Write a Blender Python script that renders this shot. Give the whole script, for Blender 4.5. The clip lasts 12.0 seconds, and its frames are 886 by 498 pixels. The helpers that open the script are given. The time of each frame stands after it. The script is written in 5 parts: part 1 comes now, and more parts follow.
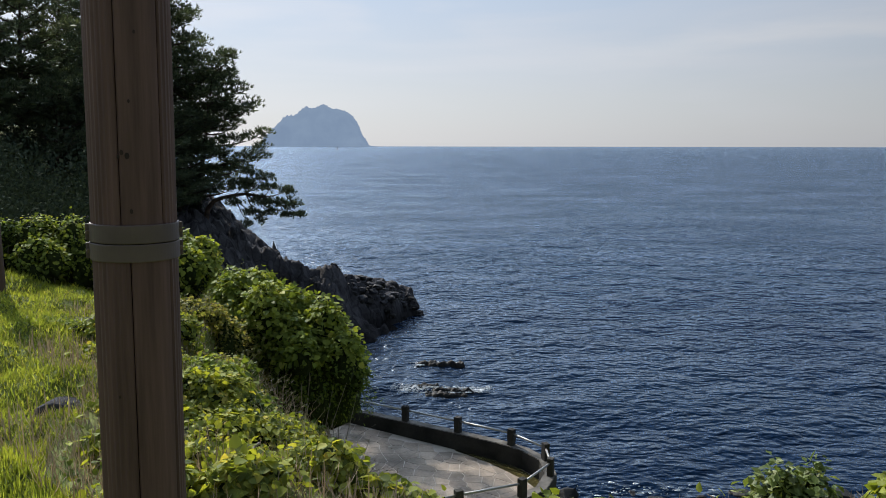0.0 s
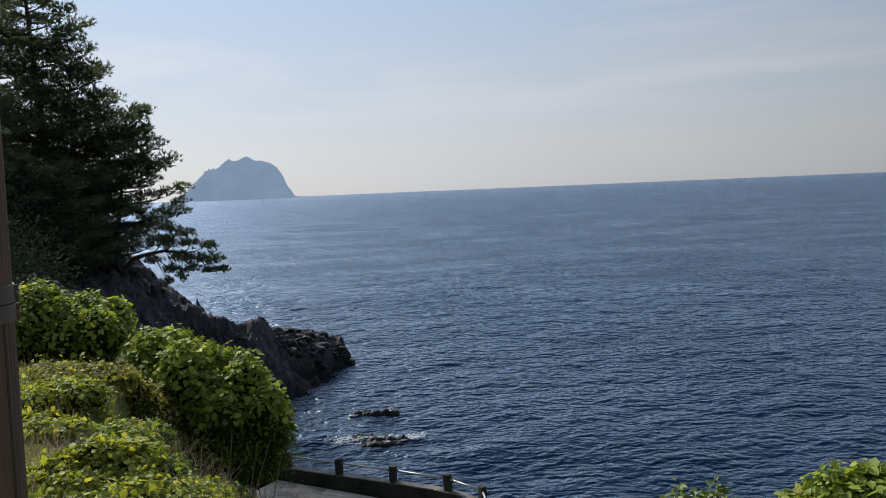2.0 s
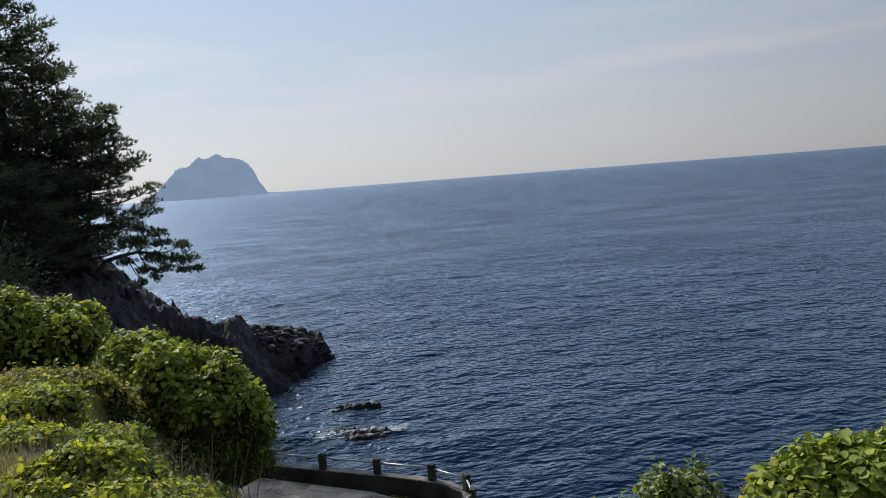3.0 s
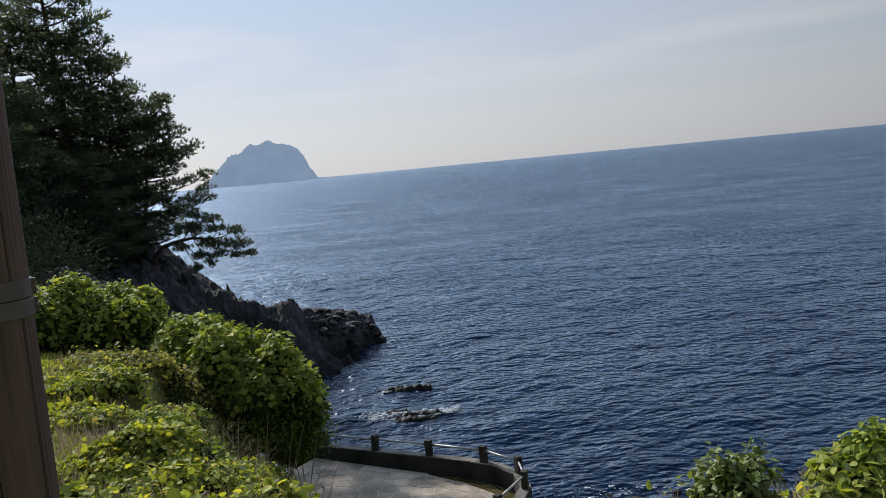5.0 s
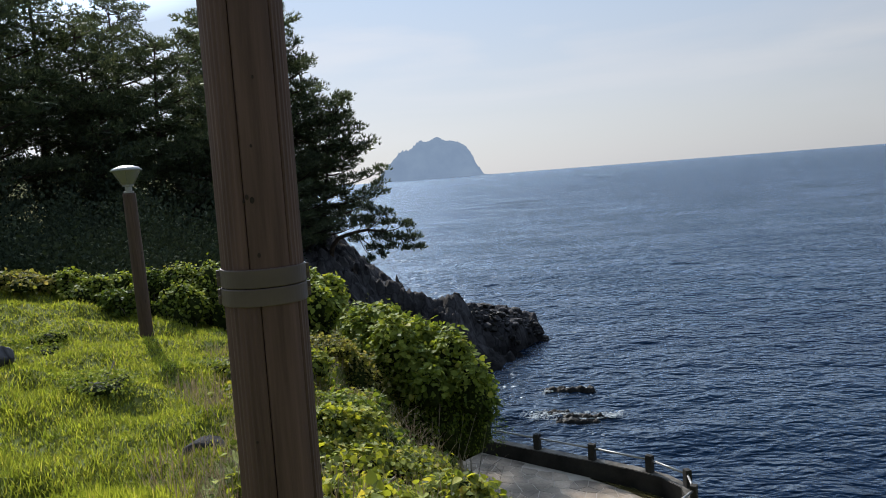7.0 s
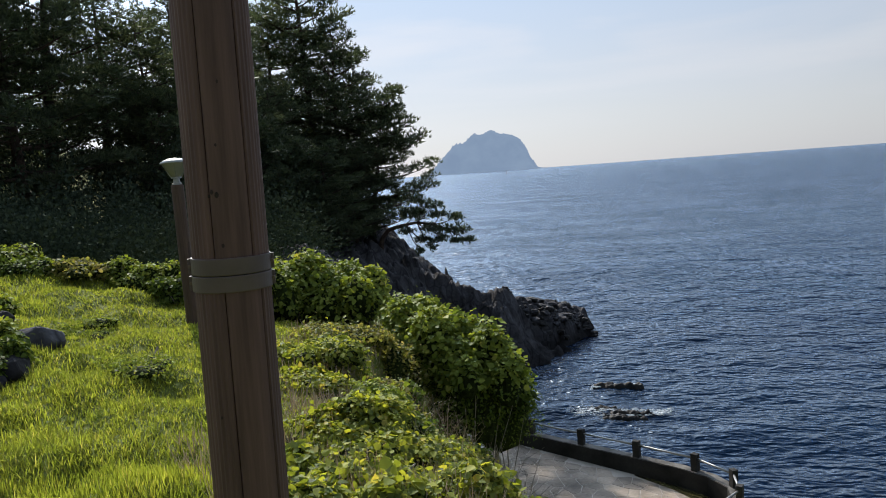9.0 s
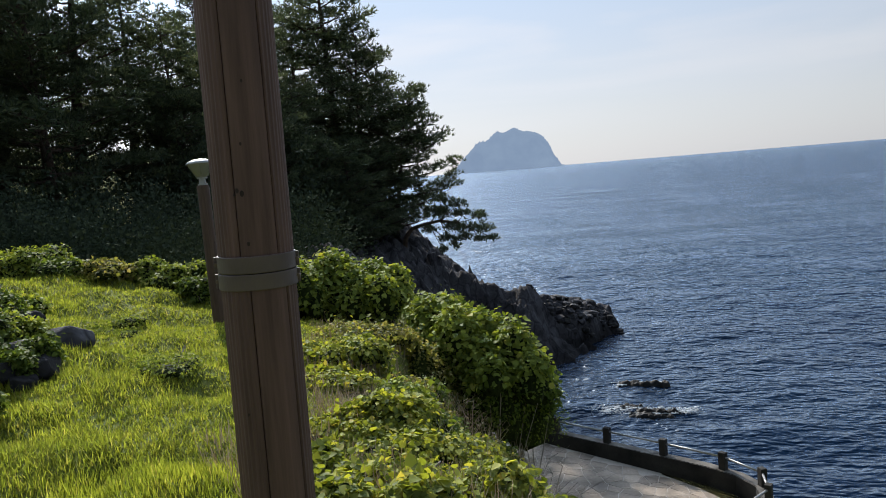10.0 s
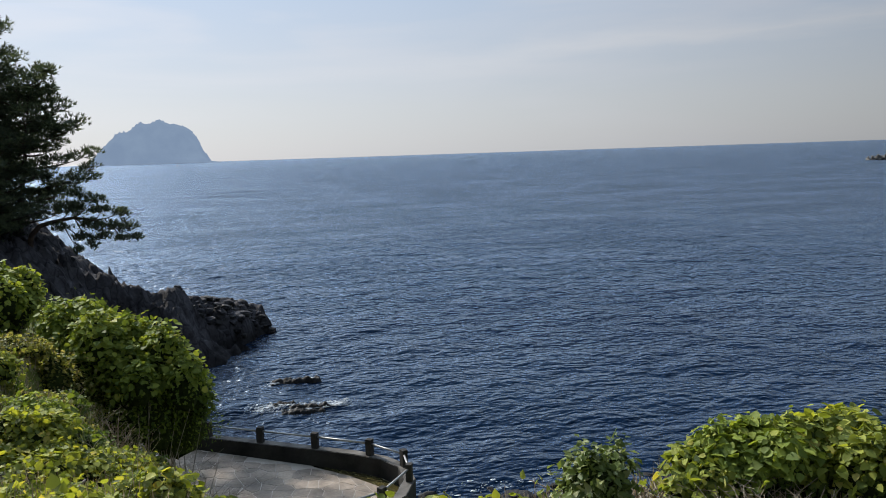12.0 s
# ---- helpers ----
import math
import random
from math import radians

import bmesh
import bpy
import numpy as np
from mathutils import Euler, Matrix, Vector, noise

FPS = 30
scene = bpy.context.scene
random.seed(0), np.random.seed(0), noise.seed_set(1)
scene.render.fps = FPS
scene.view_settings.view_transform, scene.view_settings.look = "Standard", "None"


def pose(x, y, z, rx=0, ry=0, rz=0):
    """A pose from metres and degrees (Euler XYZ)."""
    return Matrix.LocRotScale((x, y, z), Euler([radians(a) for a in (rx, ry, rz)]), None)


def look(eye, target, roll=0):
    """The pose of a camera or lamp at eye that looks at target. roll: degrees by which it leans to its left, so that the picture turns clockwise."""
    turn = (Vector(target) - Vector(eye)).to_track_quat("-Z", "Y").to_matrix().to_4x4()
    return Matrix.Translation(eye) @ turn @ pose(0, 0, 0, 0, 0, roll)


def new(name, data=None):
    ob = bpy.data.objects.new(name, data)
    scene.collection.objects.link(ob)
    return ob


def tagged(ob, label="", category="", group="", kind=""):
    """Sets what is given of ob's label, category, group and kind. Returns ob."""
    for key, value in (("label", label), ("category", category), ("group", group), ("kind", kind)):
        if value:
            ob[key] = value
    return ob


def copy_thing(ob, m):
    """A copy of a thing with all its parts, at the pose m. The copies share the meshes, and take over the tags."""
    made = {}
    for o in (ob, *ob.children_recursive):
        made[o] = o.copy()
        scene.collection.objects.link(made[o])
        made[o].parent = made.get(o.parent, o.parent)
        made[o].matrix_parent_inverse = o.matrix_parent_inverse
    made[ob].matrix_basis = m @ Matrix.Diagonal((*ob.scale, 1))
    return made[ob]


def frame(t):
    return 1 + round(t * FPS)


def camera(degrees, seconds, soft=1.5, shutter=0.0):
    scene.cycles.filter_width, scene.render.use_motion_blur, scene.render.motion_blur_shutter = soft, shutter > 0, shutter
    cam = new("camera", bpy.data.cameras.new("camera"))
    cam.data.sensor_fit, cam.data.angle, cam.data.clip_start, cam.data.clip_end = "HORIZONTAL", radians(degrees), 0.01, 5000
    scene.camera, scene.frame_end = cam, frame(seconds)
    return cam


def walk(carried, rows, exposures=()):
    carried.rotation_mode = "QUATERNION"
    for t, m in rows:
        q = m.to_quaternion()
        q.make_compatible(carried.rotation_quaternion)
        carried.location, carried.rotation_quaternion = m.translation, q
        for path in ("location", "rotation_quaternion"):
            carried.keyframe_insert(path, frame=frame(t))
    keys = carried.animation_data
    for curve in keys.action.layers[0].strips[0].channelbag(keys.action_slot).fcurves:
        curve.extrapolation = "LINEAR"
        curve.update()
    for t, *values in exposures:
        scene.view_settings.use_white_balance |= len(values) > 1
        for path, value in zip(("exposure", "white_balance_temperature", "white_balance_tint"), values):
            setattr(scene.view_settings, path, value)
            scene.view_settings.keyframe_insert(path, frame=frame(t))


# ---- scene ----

# ---- camera and walk: seconds, eye x y z, yaw, pitch, roll ----
cam = camera(59.71, 12.0, soft=0.95)
ROWS = [
    (0.0, 0.000, 0.000, 13.500, 0.00, -7.72, 0.10),
    (0.5, 0.161, 0.008, 13.495, 2.41, -7.95, -0.48),
    (1.0, 0.194, -0.002, 13.489, -0.78, -7.29, -2.55),
    (1.5, 0.191, -0.001, 13.497, -3.97, -5.84, -1.73),
    (2.0, 0.204, -0.009, 13.494, -5.25, -4.48, -2.39),
    (2.5, 0.206, -0.029, 13.490, -7.18, -4.66, -3.34),
    (3.0, 0.224, -0.009, 13.488, -6.99, -5.29, -4.40),
    (5.0, 0.230, 0.029, 13.485, -3.22, -6.26, -5.40),
    (5.5, 0.217, 0.048, 13.470, -0.17, -6.56, -5.33),
    (6.0, 0.103, 0.127, 13.487, 5.22, -5.08, -5.90),
    (6.5, 0.005, 0.100, 13.494, 8.15, -5.08, -6.11),
    (7.0, -0.029, 0.094, 13.495, 8.85, -5.41, -4.40),
    (7.2, 0.012, 0.047, 13.501, 9.50, -5.02, -3.82),
    (8.8, 0.251, 0.024, 13.483, 11.88, -6.45, -4.26),
    (9.0, 0.252, 0.020, 13.487, 12.81, -5.63, -4.11),
    (9.5, 0.245, 0.033, 13.486, 14.59, -5.17, -4.20),
    (10.0, 0.250, 0.022, 13.483, 14.58, -5.62, -4.66),
    (10.5, 0.239, 0.015, 13.484, 15.46, -5.95, -3.75),
    (11.0, 0.245, 0.015, 13.476, 13.21, -8.19, -2.36),
    (11.5, 0.292, -0.036, 13.488, 1.03, -8.31, -0.97),
    (12.0, 0.218, -0.193, 13.541, -10.96, -7.16, -1.88),
]
EXPOSURES = [(0.0, 0.04), (0.5, 0.06), (1.0, 0.05), (2.0, -0.03), (2.5, -0.05), (5.0, -0.02), (6.0, 0.02), (7.0, 0.06), (9.0, 0.13), (10.5, 0.18), (11.5, 0.12), (12.0, 0.05)]
walk(cam, [(t, pose(x, y, z, 90 + pitch, 0, yaw) @ pose(0, 0, 0, 0, 0, roll)) for t, x, y, z, yaw, pitch, roll in ROWS], EXPOSURES)

# ---- sky and sun ----
SUN_AZ, SUN_EL = 35.5, 38.0  # degrees to the left of +y, and up
sun_dir = Vector((-math.sin(radians(SUN_AZ)) * math.cos(radians(SUN_EL)), math.cos(radians(SUN_AZ)) * math.cos(radians(SUN_EL)), math.sin(radians(SUN_EL))))
world = bpy.data.worlds.new("sky")
scene.world = world
world.use_nodes = True
wn, wl = world.node_tree.nodes, world.node_tree.links
wn.clear()
sky = wn.new("ShaderNodeTexSky")
sky.sky_type, sky.sun_disc = "NISHITA", False
sky.sun_elevation, sky.sun_rotation = radians(SUN_EL), radians(-SUN_AZ)
sky.air_density, sky.dust_density, sky.ozone_density, sky.altitude = 1.0, 0.7, 2.0, 10
coord = wn.new("ShaderNodeTexCoord")


def sky_node(kind, links=(), **values):
    n = wn.new(kind)
    for key, v in values.items():
        n.inputs[key.replace("_", " ")].default_value = v
    for src, key in links:
        wl.new(src, n.inputs[key])
    return n


def sky_mix(fac, a, b, blend="MIX"):
    n = wn.new("ShaderNodeMix")
    n.data_type, n.blend_type = "RGBA", blend
    for v, key in ((fac, "Factor"), (a, "A"), (b, "B")):
        if isinstance(v, (float, tuple)):
            n.inputs[key].default_value = v
        else:
            wl.new(v, n.inputs[key])
    return n.outputs["Result"]


def sky_range(value, a, b, c, d):
    return sky_node("ShaderNodeMapRange", [(value, "Value")], From_Min=a, From_Max=b, To_Min=c, To_Max=d).outputs["Result"]


# hazy air: pale at the horizon, bluer above, brighter towards the sun, with thin streaks of cloud
high = sky_node("ShaderNodeSeparateXYZ", [(coord.outputs["Generated"], "Vector")]).outputs["Z"]
haze = sky_mix(sky_range(high, 0.06, 0.3, 0.0, 1.0), (5.8, 6.05, 6.55, 1), (3.8, 5.1, 7.0, 1))
stretch = sky_node("ShaderNodeMapping", [(coord.outputs["Generated"], "Vector")], Scale=(1.0, 1.0, 7.0), Rotation=(0, radians(-7), 0))
wisps = sky_node("ShaderNodeTexNoise", [(stretch.outputs["Vector"], "Vector")], Scale=2.4, Detail=7.0, Roughness=0.5, Distortion=0.4)
haze = sky_mix(sky_range(wisps.outputs["Fac"], 0.46, 0.66, 0.0, 0.85), haze, (6.0, 6.2, 6.8, 1))
band = wn.new("ShaderNodeVectorMath")  # one long pale streak of cloud that climbs to the right
band.operation = "DOT_PRODUCT"
band.inputs[1].default_value = (-0.06, 0.0, 0.998)
wl.new(coord.outputs["Generated"], band.inputs[0])
ragged = sky_node("ShaderNodeTexNoise", [(stretch.outputs["Vector"], "Vector")], Scale=5.0, Detail=6.0, Roughness=0.55)
line = sky_node("ShaderNodeMath", [(ragged.outputs["Fac"], 0), (band.outputs["Value"], 2)])
line.operation = "MULTIPLY_ADD"
line.inputs[1].default_value = 0.06
edge_low, edge_high = sky_range(line.outputs["Value"], 0.112, 0.13, 0.0, 1.0), sky_range(line.outputs["Value"], 0.13, 0.15, 1.0, 0.0)
streak = sky_node("ShaderNodeMath", [(edge_low, 0), (edge_high, 1)])
streak.operation = "MULTIPLY"
across = sky_node("ShaderNodeSeparateXYZ", [(coord.outputs["Generated"], "Vector")]).outputs["X"]
faded = sky_node("ShaderNodeMath", [(streak.outputs["Value"], 0), (sky_range(across, 0.05, 0.4, 0.0, 0.6), 1)])
faded.operation = "MULTIPLY"
haze = sky_mix(faded.outputs["Value"], haze, (6.9, 6.9, 7.2, 1))
toward = wn.new("ShaderNodeVectorMath")
toward.operation = "DOT_PRODUCT"
toward.inputs[1].default_value = sun_dir
wl.new(coord.outputs["Generated"], toward.inputs[0])
glow = sky_range(toward.outputs["Value"], 0.1, 0.9, 0.52, 1.3)
lit = wn.new("ShaderNodeVectorMath")
lit.operation = "SCALE"
wl.new(haze, lit.inputs[0])
aureole = sky_node("ShaderNodeMath", [(glow, 0), (sky_range(toward.outputs["Value"], 0.89, 1.0, 0.0, 9.0), 1)])
wl.new(aureole.outputs["Value"], lit.inputs["Scale"])
veil = sky_mix(0.85, sky.outputs["Color"], lit.outputs["Vector"])
back = sky_node("ShaderNodeBackground", [(veil, "Color")], Strength=0.1)
wout = wn.new("ShaderNodeOutputWorld")
wl.new(back.outputs["Background"], wout.inputs["Surface"])

sun_data = bpy.data.lights.new("sun", "SUN")
sun_data.energy, sun_data.angle, sun_data.color = 5.0, radians(0.6), (1.0, 0.94, 0.84)
sun = new("sun", sun_data)
sun.matrix_world = look(sun_dir * 100, (0, 0, 0))


# ---- materials ----
class Nodes:
    """A short way to write a node material."""

    def __init__(self, name):
        self.mat = bpy.data.materials.new(name)
        self.mat.use_nodes = True
        self.tree = self.mat.node_tree
        self.tree.nodes.clear()
        self.out = self.tree.nodes.new("ShaderNodeOutputMaterial")

    def node(self, kind, **values):
        n = self.tree.nodes.new(kind)
        for key, v in values.items():
            n.inputs[key.replace("_", " ")].default_value = v
        return n

    def link(self, a, b):
        self.tree.links.new(a, b)

    def noise(self, scale, detail=4.0, vector=None, rough=0.55):
        n = self.node("ShaderNodeTexNoise", Scale=scale, Detail=detail, Roughness=rough)
        self.link(vector or self.place(), n.inputs["Vector"])
        return n.outputs["Fac"]

    def place(self, scale=(1, 1, 1)):
        c = self.node("ShaderNodeTexCoord")
        m = self.node("ShaderNodeMapping", Scale=scale)
        self.link(c.outputs["Object"], m.inputs["Vector"])
        return m.outputs["Vector"]

    def ground_place(self, scale=(1, 1, 1)):
        c = self.node("ShaderNodeNewGeometry")
        m = self.node("ShaderNodeMapping", Scale=scale)
        self.link(c.outputs["Position"], m.inputs["Vector"])
        return m.outputs["Vector"]

    def ramp(self, value, stops):
        r = self.node("ShaderNodeValToRGB")
        e = r.color_ramp.elements
        while len(e) < len(stops):
            e.new(0.5)
        for el, (p, c) in zip(e, stops):
            el.position, el.color = p, (*c, 1)
        self.link(value, r.inputs["Fac"])
        return r.outputs["Color"]

    def mix(self, fac, a, b, blend="MIX"):
        m = self.node("ShaderNodeMix")
        m.data_type, m.blend_type = "RGBA", blend
        for v, key in ((fac, "Factor"), (a, "A"), (b, "B")):
            if isinstance(v, (float, int)):
                m.inputs[key].default_value = v
            elif isinstance(v, tuple):
                m.inputs[key].default_value = (*v, 1)
            else:
                self.link(v, m.inputs[key])
        return m.outputs["Result"]

    def bump(self, height, strength=0.4, distance=0.02, normal=None):
        b = self.node("ShaderNodeBump", Strength=strength, Distance=distance)
        self.link(height, b.inputs["Height"])
        if normal:
            self.link(normal, b.inputs["Normal"])
        return b.outputs["Normal"]

    def principled(self, color, rough=0.8, metal=0.0, normal=None, spec=0.5):
        p = self.node("ShaderNodeBsdfPrincipled", Metallic=metal)
        p.inputs["Specular IOR Level"].default_value = spec
        for v, key in ((color, "Base Color"), (rough, "Roughness")):
            if isinstance(v, tuple):
                p.inputs[key].default_value = (*v, 1)
            elif isinstance(v, float):
                p.inputs[key].default_value = v
            else:
                self.link(v, p.inputs[key])
        if normal:
            self.link(normal, p.inputs["Normal"])
        return p.outputs["BSDF"]

    def done(self, shader):
        self.link(shader, self.out.inputs["Surface"])
        return self.mat


def leaf_material(name, stops, through_colour, share=0.4, rough=0.5, spec=0.35, patch=0.9):
    """Foliage: a colour for each leaf, and light that comes through it."""
    n = Nodes(name)
    isle = n.node("ShaderNodeNewGeometry").outputs["Random Per Island"]
    colour = n.ramp(isle, stops)
    patches = n.noise(patch, 3, n.ground_place())
    colour = n.mix(0.5, colour, n.ramp(patches, [(0.3, (0.55, 0.62, 0.5)), (0.7, (1.25, 1.15, 1.0))]), "MULTIPLY")
    front = n.principled(colour, rough, spec=spec)
    back_side = n.node("ShaderNodeBsdfTranslucent")
    n.link(n.mix(1.0, colour, through_colour, "MULTIPLY"), back_side.inputs["Color"])
    m = n.node("ShaderNodeMixShader", Fac=share)
    n.link(front, m.inputs[1])
    n.link(back_side.outputs["BSDF"], m.inputs[2])
    return n.done(m.outputs["Shader"])


def rough_material(name, dark, light, scale=3.0, rough=0.85, bump=0.5, distance=0.03, fine=30.0, spec=0.3):
    """Stone, concrete and soil: two sizes of stain and a fine relief."""
    n = Nodes(name)
    at = n.ground_place()
    colour = n.ramp(n.noise(scale, 5, at), [(0.3, dark), (0.7, light)])
    colour = n.mix(0.35, colour, n.ramp(n.noise(fine, 4, at), [(0.3, (0.5, 0.5, 0.5)), (0.7, (1.3, 1.3, 1.3))]), "MULTIPLY")
    rnd = n.node("ShaderNodeObjectInfo").outputs["Random"]
    colour = n.mix(1.0, colour, n.ramp(rnd, [(0.0, (0.8, 0.8, 0.8)), (1.0, (1.15, 1.13, 1.1))]), "MULTIPLY")
    return n.done(n.principled(colour, rough, normal=n.bump(n.noise(fine * 0.6, 6, at), bump, distance), spec=spec))


def basalt_material():
    """Dark columnar rock: blotches, grain, and cracks that stand nearly upright."""
    n = Nodes("basalt")
    at = n.ground_place()
    colour = n.ramp(n.noise(0.8, 5, at), [(0.3, (0.026, 0.024, 0.026)), (0.7, (0.09, 0.088, 0.096))])
    colour = n.mix(0.5, colour, n.ramp(n.noise(6.0, 5, at), [(0.3, (0.45, 0.45, 0.46)), (0.7, (1.4, 1.38, 1.35))]), "MULTIPLY")
    v = n.node("ShaderNodeTexVoronoi", Scale=1.5)
    v.feature = "DISTANCE_TO_EDGE"
    warp = n.node("ShaderNodeVectorMath")
    warp.operation = "MULTIPLY_ADD"
    w = n.node("ShaderNodeTexNoise", Scale=1.2, Detail=3.0)
    n.link(n.ground_place(), w.inputs["Vector"])
    n.link(w.outputs["Color"], warp.inputs[0])
    warp.inputs[1].default_value = (0.5, 0.5, 0.3)
    n.link(n.ground_place((1.0, 1.0, 0.35)), warp.inputs[2])
    n.link(warp.outputs["Vector"], v.inputs["Vector"])
    crack = n.ramp(v.outputs["Distance"], [(0.0, (0.5, 0.5, 0.51)), (0.09, (1, 1, 1))])
    colour = n.mix(1.0, colour, crack, "MULTIPLY")
    up = n.node("ShaderNodeSeparateXYZ")
    n.link(n.ground_place(), up.inputs["Vector"])
    tide = n.node("ShaderNodeMath")
    tide.operation = "MULTIPLY_ADD"
    tide.inputs[1].default_value = 1.8
    n.link(n.noise(0.7, 4, at), tide.inputs[0])
    n.link(up.outputs["Z"], tide.inputs[2])
    wet = n.node("ShaderNodeMapRange", From_Min=1.6, From_Max=2.5, To_Min=0.3, To_Max=1.0)
    n.link(tide.outputs["Value"], wet.inputs["Value"])
    colour = n.mix(1.0, colour, wet.outputs["Result"], "MULTIPLY")
    nrm = n.bump(crack, 0.45, 0.08)
    nrm = n.bump(n.noise(5.0, 6, at), 0.8, 0.08, nrm)
    return n.done(n.principled(colour, 0.88, normal=nrm, spec=0.15))


def wood_material(name, dark, light, grain=(26, 26, 1.2), rough=0.65, knots=True):
    n = Nodes(name)
    at = n.place(grain)
    g = n.noise(1.6, 6, at, 0.65)
    colour = n.ramp(g, [(0.32, dark), (0.68, light)])
    broad = n.noise(2.5, 3, n.place((2, 2, 0.6)))
    colour = n.mix(0.6, colour, n.ramp(broad, [(0.3, (0.75, 0.72, 0.72)), (0.7, (1.2, 1.18, 1.15))]), "MULTIPLY")
    rnd = n.node("ShaderNodeObjectInfo").outputs["Random"]
    colour = n.mix(1.0, colour, n.ramp(rnd, [(0.0, (0.82, 0.82, 0.82)), (1.0, (1.14, 1.1, 1.08))]), "MULTIPLY")
    if knots:
        v = n.node("ShaderNodeTexVoronoi", Scale=1.0)
        n.link(n.place((9, 9, 4.2)), v.inputs["Vector"])
        colour = n.mix(n.ramp(v.outputs["Distance"], [(0.02, (1, 1, 1)), (0.13, (0, 0, 0))]), colour, tuple(c * 0.3 for c in dark))
    return n.done(n.principled(colour, rough, normal=n.bump(g, 0.35, 0.004), spec=0.3))


M_LEAF = leaf_material("broad shrub leaf", [(0.0, (0.09, 0.125, 0.03)), (0.5, (0.185, 0.23, 0.05)), (0.93, (0.29, 0.335, 0.075)), (1.0, (0.38, 0.36, 0.09))], (1.9, 1.85, 0.7), 0.3, 0.6, 0.12)
M_VINE = leaf_material("kudzu leaf", [(0.0, (0.055, 0.08, 0.024)), (0.45, (0.18, 0.215, 0.052)), (0.9, (0.34, 0.36, 0.08)), (1.0, (0.42, 0.36, 0.12))], (2.0, 1.9, 0.6), 0.36, 0.6, 0.12)
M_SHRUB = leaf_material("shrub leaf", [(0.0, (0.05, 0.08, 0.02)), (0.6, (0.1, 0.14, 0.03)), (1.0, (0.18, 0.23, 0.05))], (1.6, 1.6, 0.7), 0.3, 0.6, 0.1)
M_SILVER = leaf_material("silvery shrub leaf", [(0.0, (0.07, 0.1, 0.03)), (0.7, (0.15, 0.19, 0.055)), (1.0, (0.36, 0.38, 0.22))], (1.6, 1.6, 0.8), 0.3, 0.5, 0.2)
M_INNER_SHADE = rough_material("inner leaves", (0.014, 0.021, 0.007), (0.04, 0.055, 0.015), 9.0, 0.9, 0.8, 0.06, 26.0, 0.1)
M_WEED = leaf_material("weed leaf", [(0.0, (0.1, 0.115, 0.03)), (0.6, (0.18, 0.185, 0.05)), (1.0, (0.28, 0.24, 0.1))], (1.9, 1.8, 1.0), 0.45, 0.6, 0.2)
M_GRASS = leaf_material("grass blade", [(0.0, (0.13, 0.162, 0.034)), (0.5, (0.208, 0.236, 0.045)), (0.93, (0.265, 0.278, 0.06)), (1.0, (0.36, 0.31, 0.13))], (1.9, 1.9, 0.9), 0.5, 0.6, 0.12, 1.7)
M_DRY = leaf_material("dry stalk", [(0.0, (0.19, 0.145, 0.1)), (1.0, (0.42, 0.34, 0.25))], (1.2, 1.1, 1.0), 0.2)
M_STRAW = leaf_material("grey straw", [(0.0, (0.16, 0.165, 0.09)), (1.0, (0.38, 0.36, 0.24))], (1.2, 1.15, 0.9), 0.25)
M_NEEDLE = leaf_material("pine needle", [(0.0, (0.045, 0.06, 0.043)), (0.7, (0.082, 0.106, 0.068)), (1.0, (0.145, 0.163, 0.1))], (1.6, 1.6, 1.0), 0.36, 0.6, 0.25)
M_FOREST_SHADE = leaf_material("forest leaf", [(0.0, (0.03, 0.042, 0.032)), (0.7, (0.048, 0.064, 0.044)), (1.0, (0.064, 0.08, 0.055))], (1.4, 1.4, 1.0), 0.04, 0.9, 0.02)
M_BARK = rough_material("pine bark", (0.03, 0.022, 0.018), (0.09, 0.06, 0.045), 4.0, 0.9, 0.8, 0.05, 12.0)
M_TWIG = rough_material("twig", (0.16, 0.14, 0.12), (0.36, 0.32, 0.28), 8.0, 0.85, 0.4, 0.01, 40.0)
M_BASALT = basalt_material()
M_SEAROCK = rough_material("wet basalt", (0.006, 0.006, 0.007), (0.03, 0.028, 0.026), 1.5, 0.65, 0.9, 0.06, 7.0, 0.2)
M_CONCRETE = rough_material("weathered concrete", (0.07, 0.067, 0.062), (0.22, 0.208, 0.19), 1.3, 0.9, 0.4, 0.02, 18.0)
# concrete darkened to paint the shade of wall sides and posts into it
M_SHADED_CONCRETE = rough_material("blackened concrete", (0.012, 0.011, 0.011), (0.05, 0.047, 0.043), 1.1, 0.9, 0.4, 0.02, 14.0)
M_LIT_TOP = rough_material("worn grey coping", (0.06, 0.056, 0.052), (0.2, 0.185, 0.165), 1.6, 0.9, 0.5, 0.015, 16.0)
M_FLAG = rough_material("flagstone", (0.16, 0.133, 0.11), (0.39, 0.325, 0.265), 0.9, 0.9, 0.5, 0.02, 11.0)
M_MORTAR = rough_material("mortar", (0.31, 0.28, 0.245), (0.45, 0.41, 0.36), 2.0, 0.95, 0.3, 0.01, 30.0)
M_PUDDLE = rough_material("mossy puddle bed", (0.03, 0.028, 0.012), (0.1, 0.085, 0.03), 1.6, 0.25, 0.15, 0.01, 9.0, 0.5)
M_POST = wood_material("stained post wood", (0.068, 0.038, 0.032), (0.13, 0.076, 0.065), knots=False)
M_KNOT = rough_material("knot", (0.018, 0.011, 0.009), (0.035, 0.021, 0.017), 60.0, 0.7, 0.3, 0.002, 200.0)
M_LAMPWOOD = wood_material("lamp post wood", (0.05, 0.033, 0.026), (0.1, 0.065, 0.05))
M_FENCE = wood_material("silvered fence wood", (0.11, 0.1, 0.09), (0.27, 0.25, 0.225))
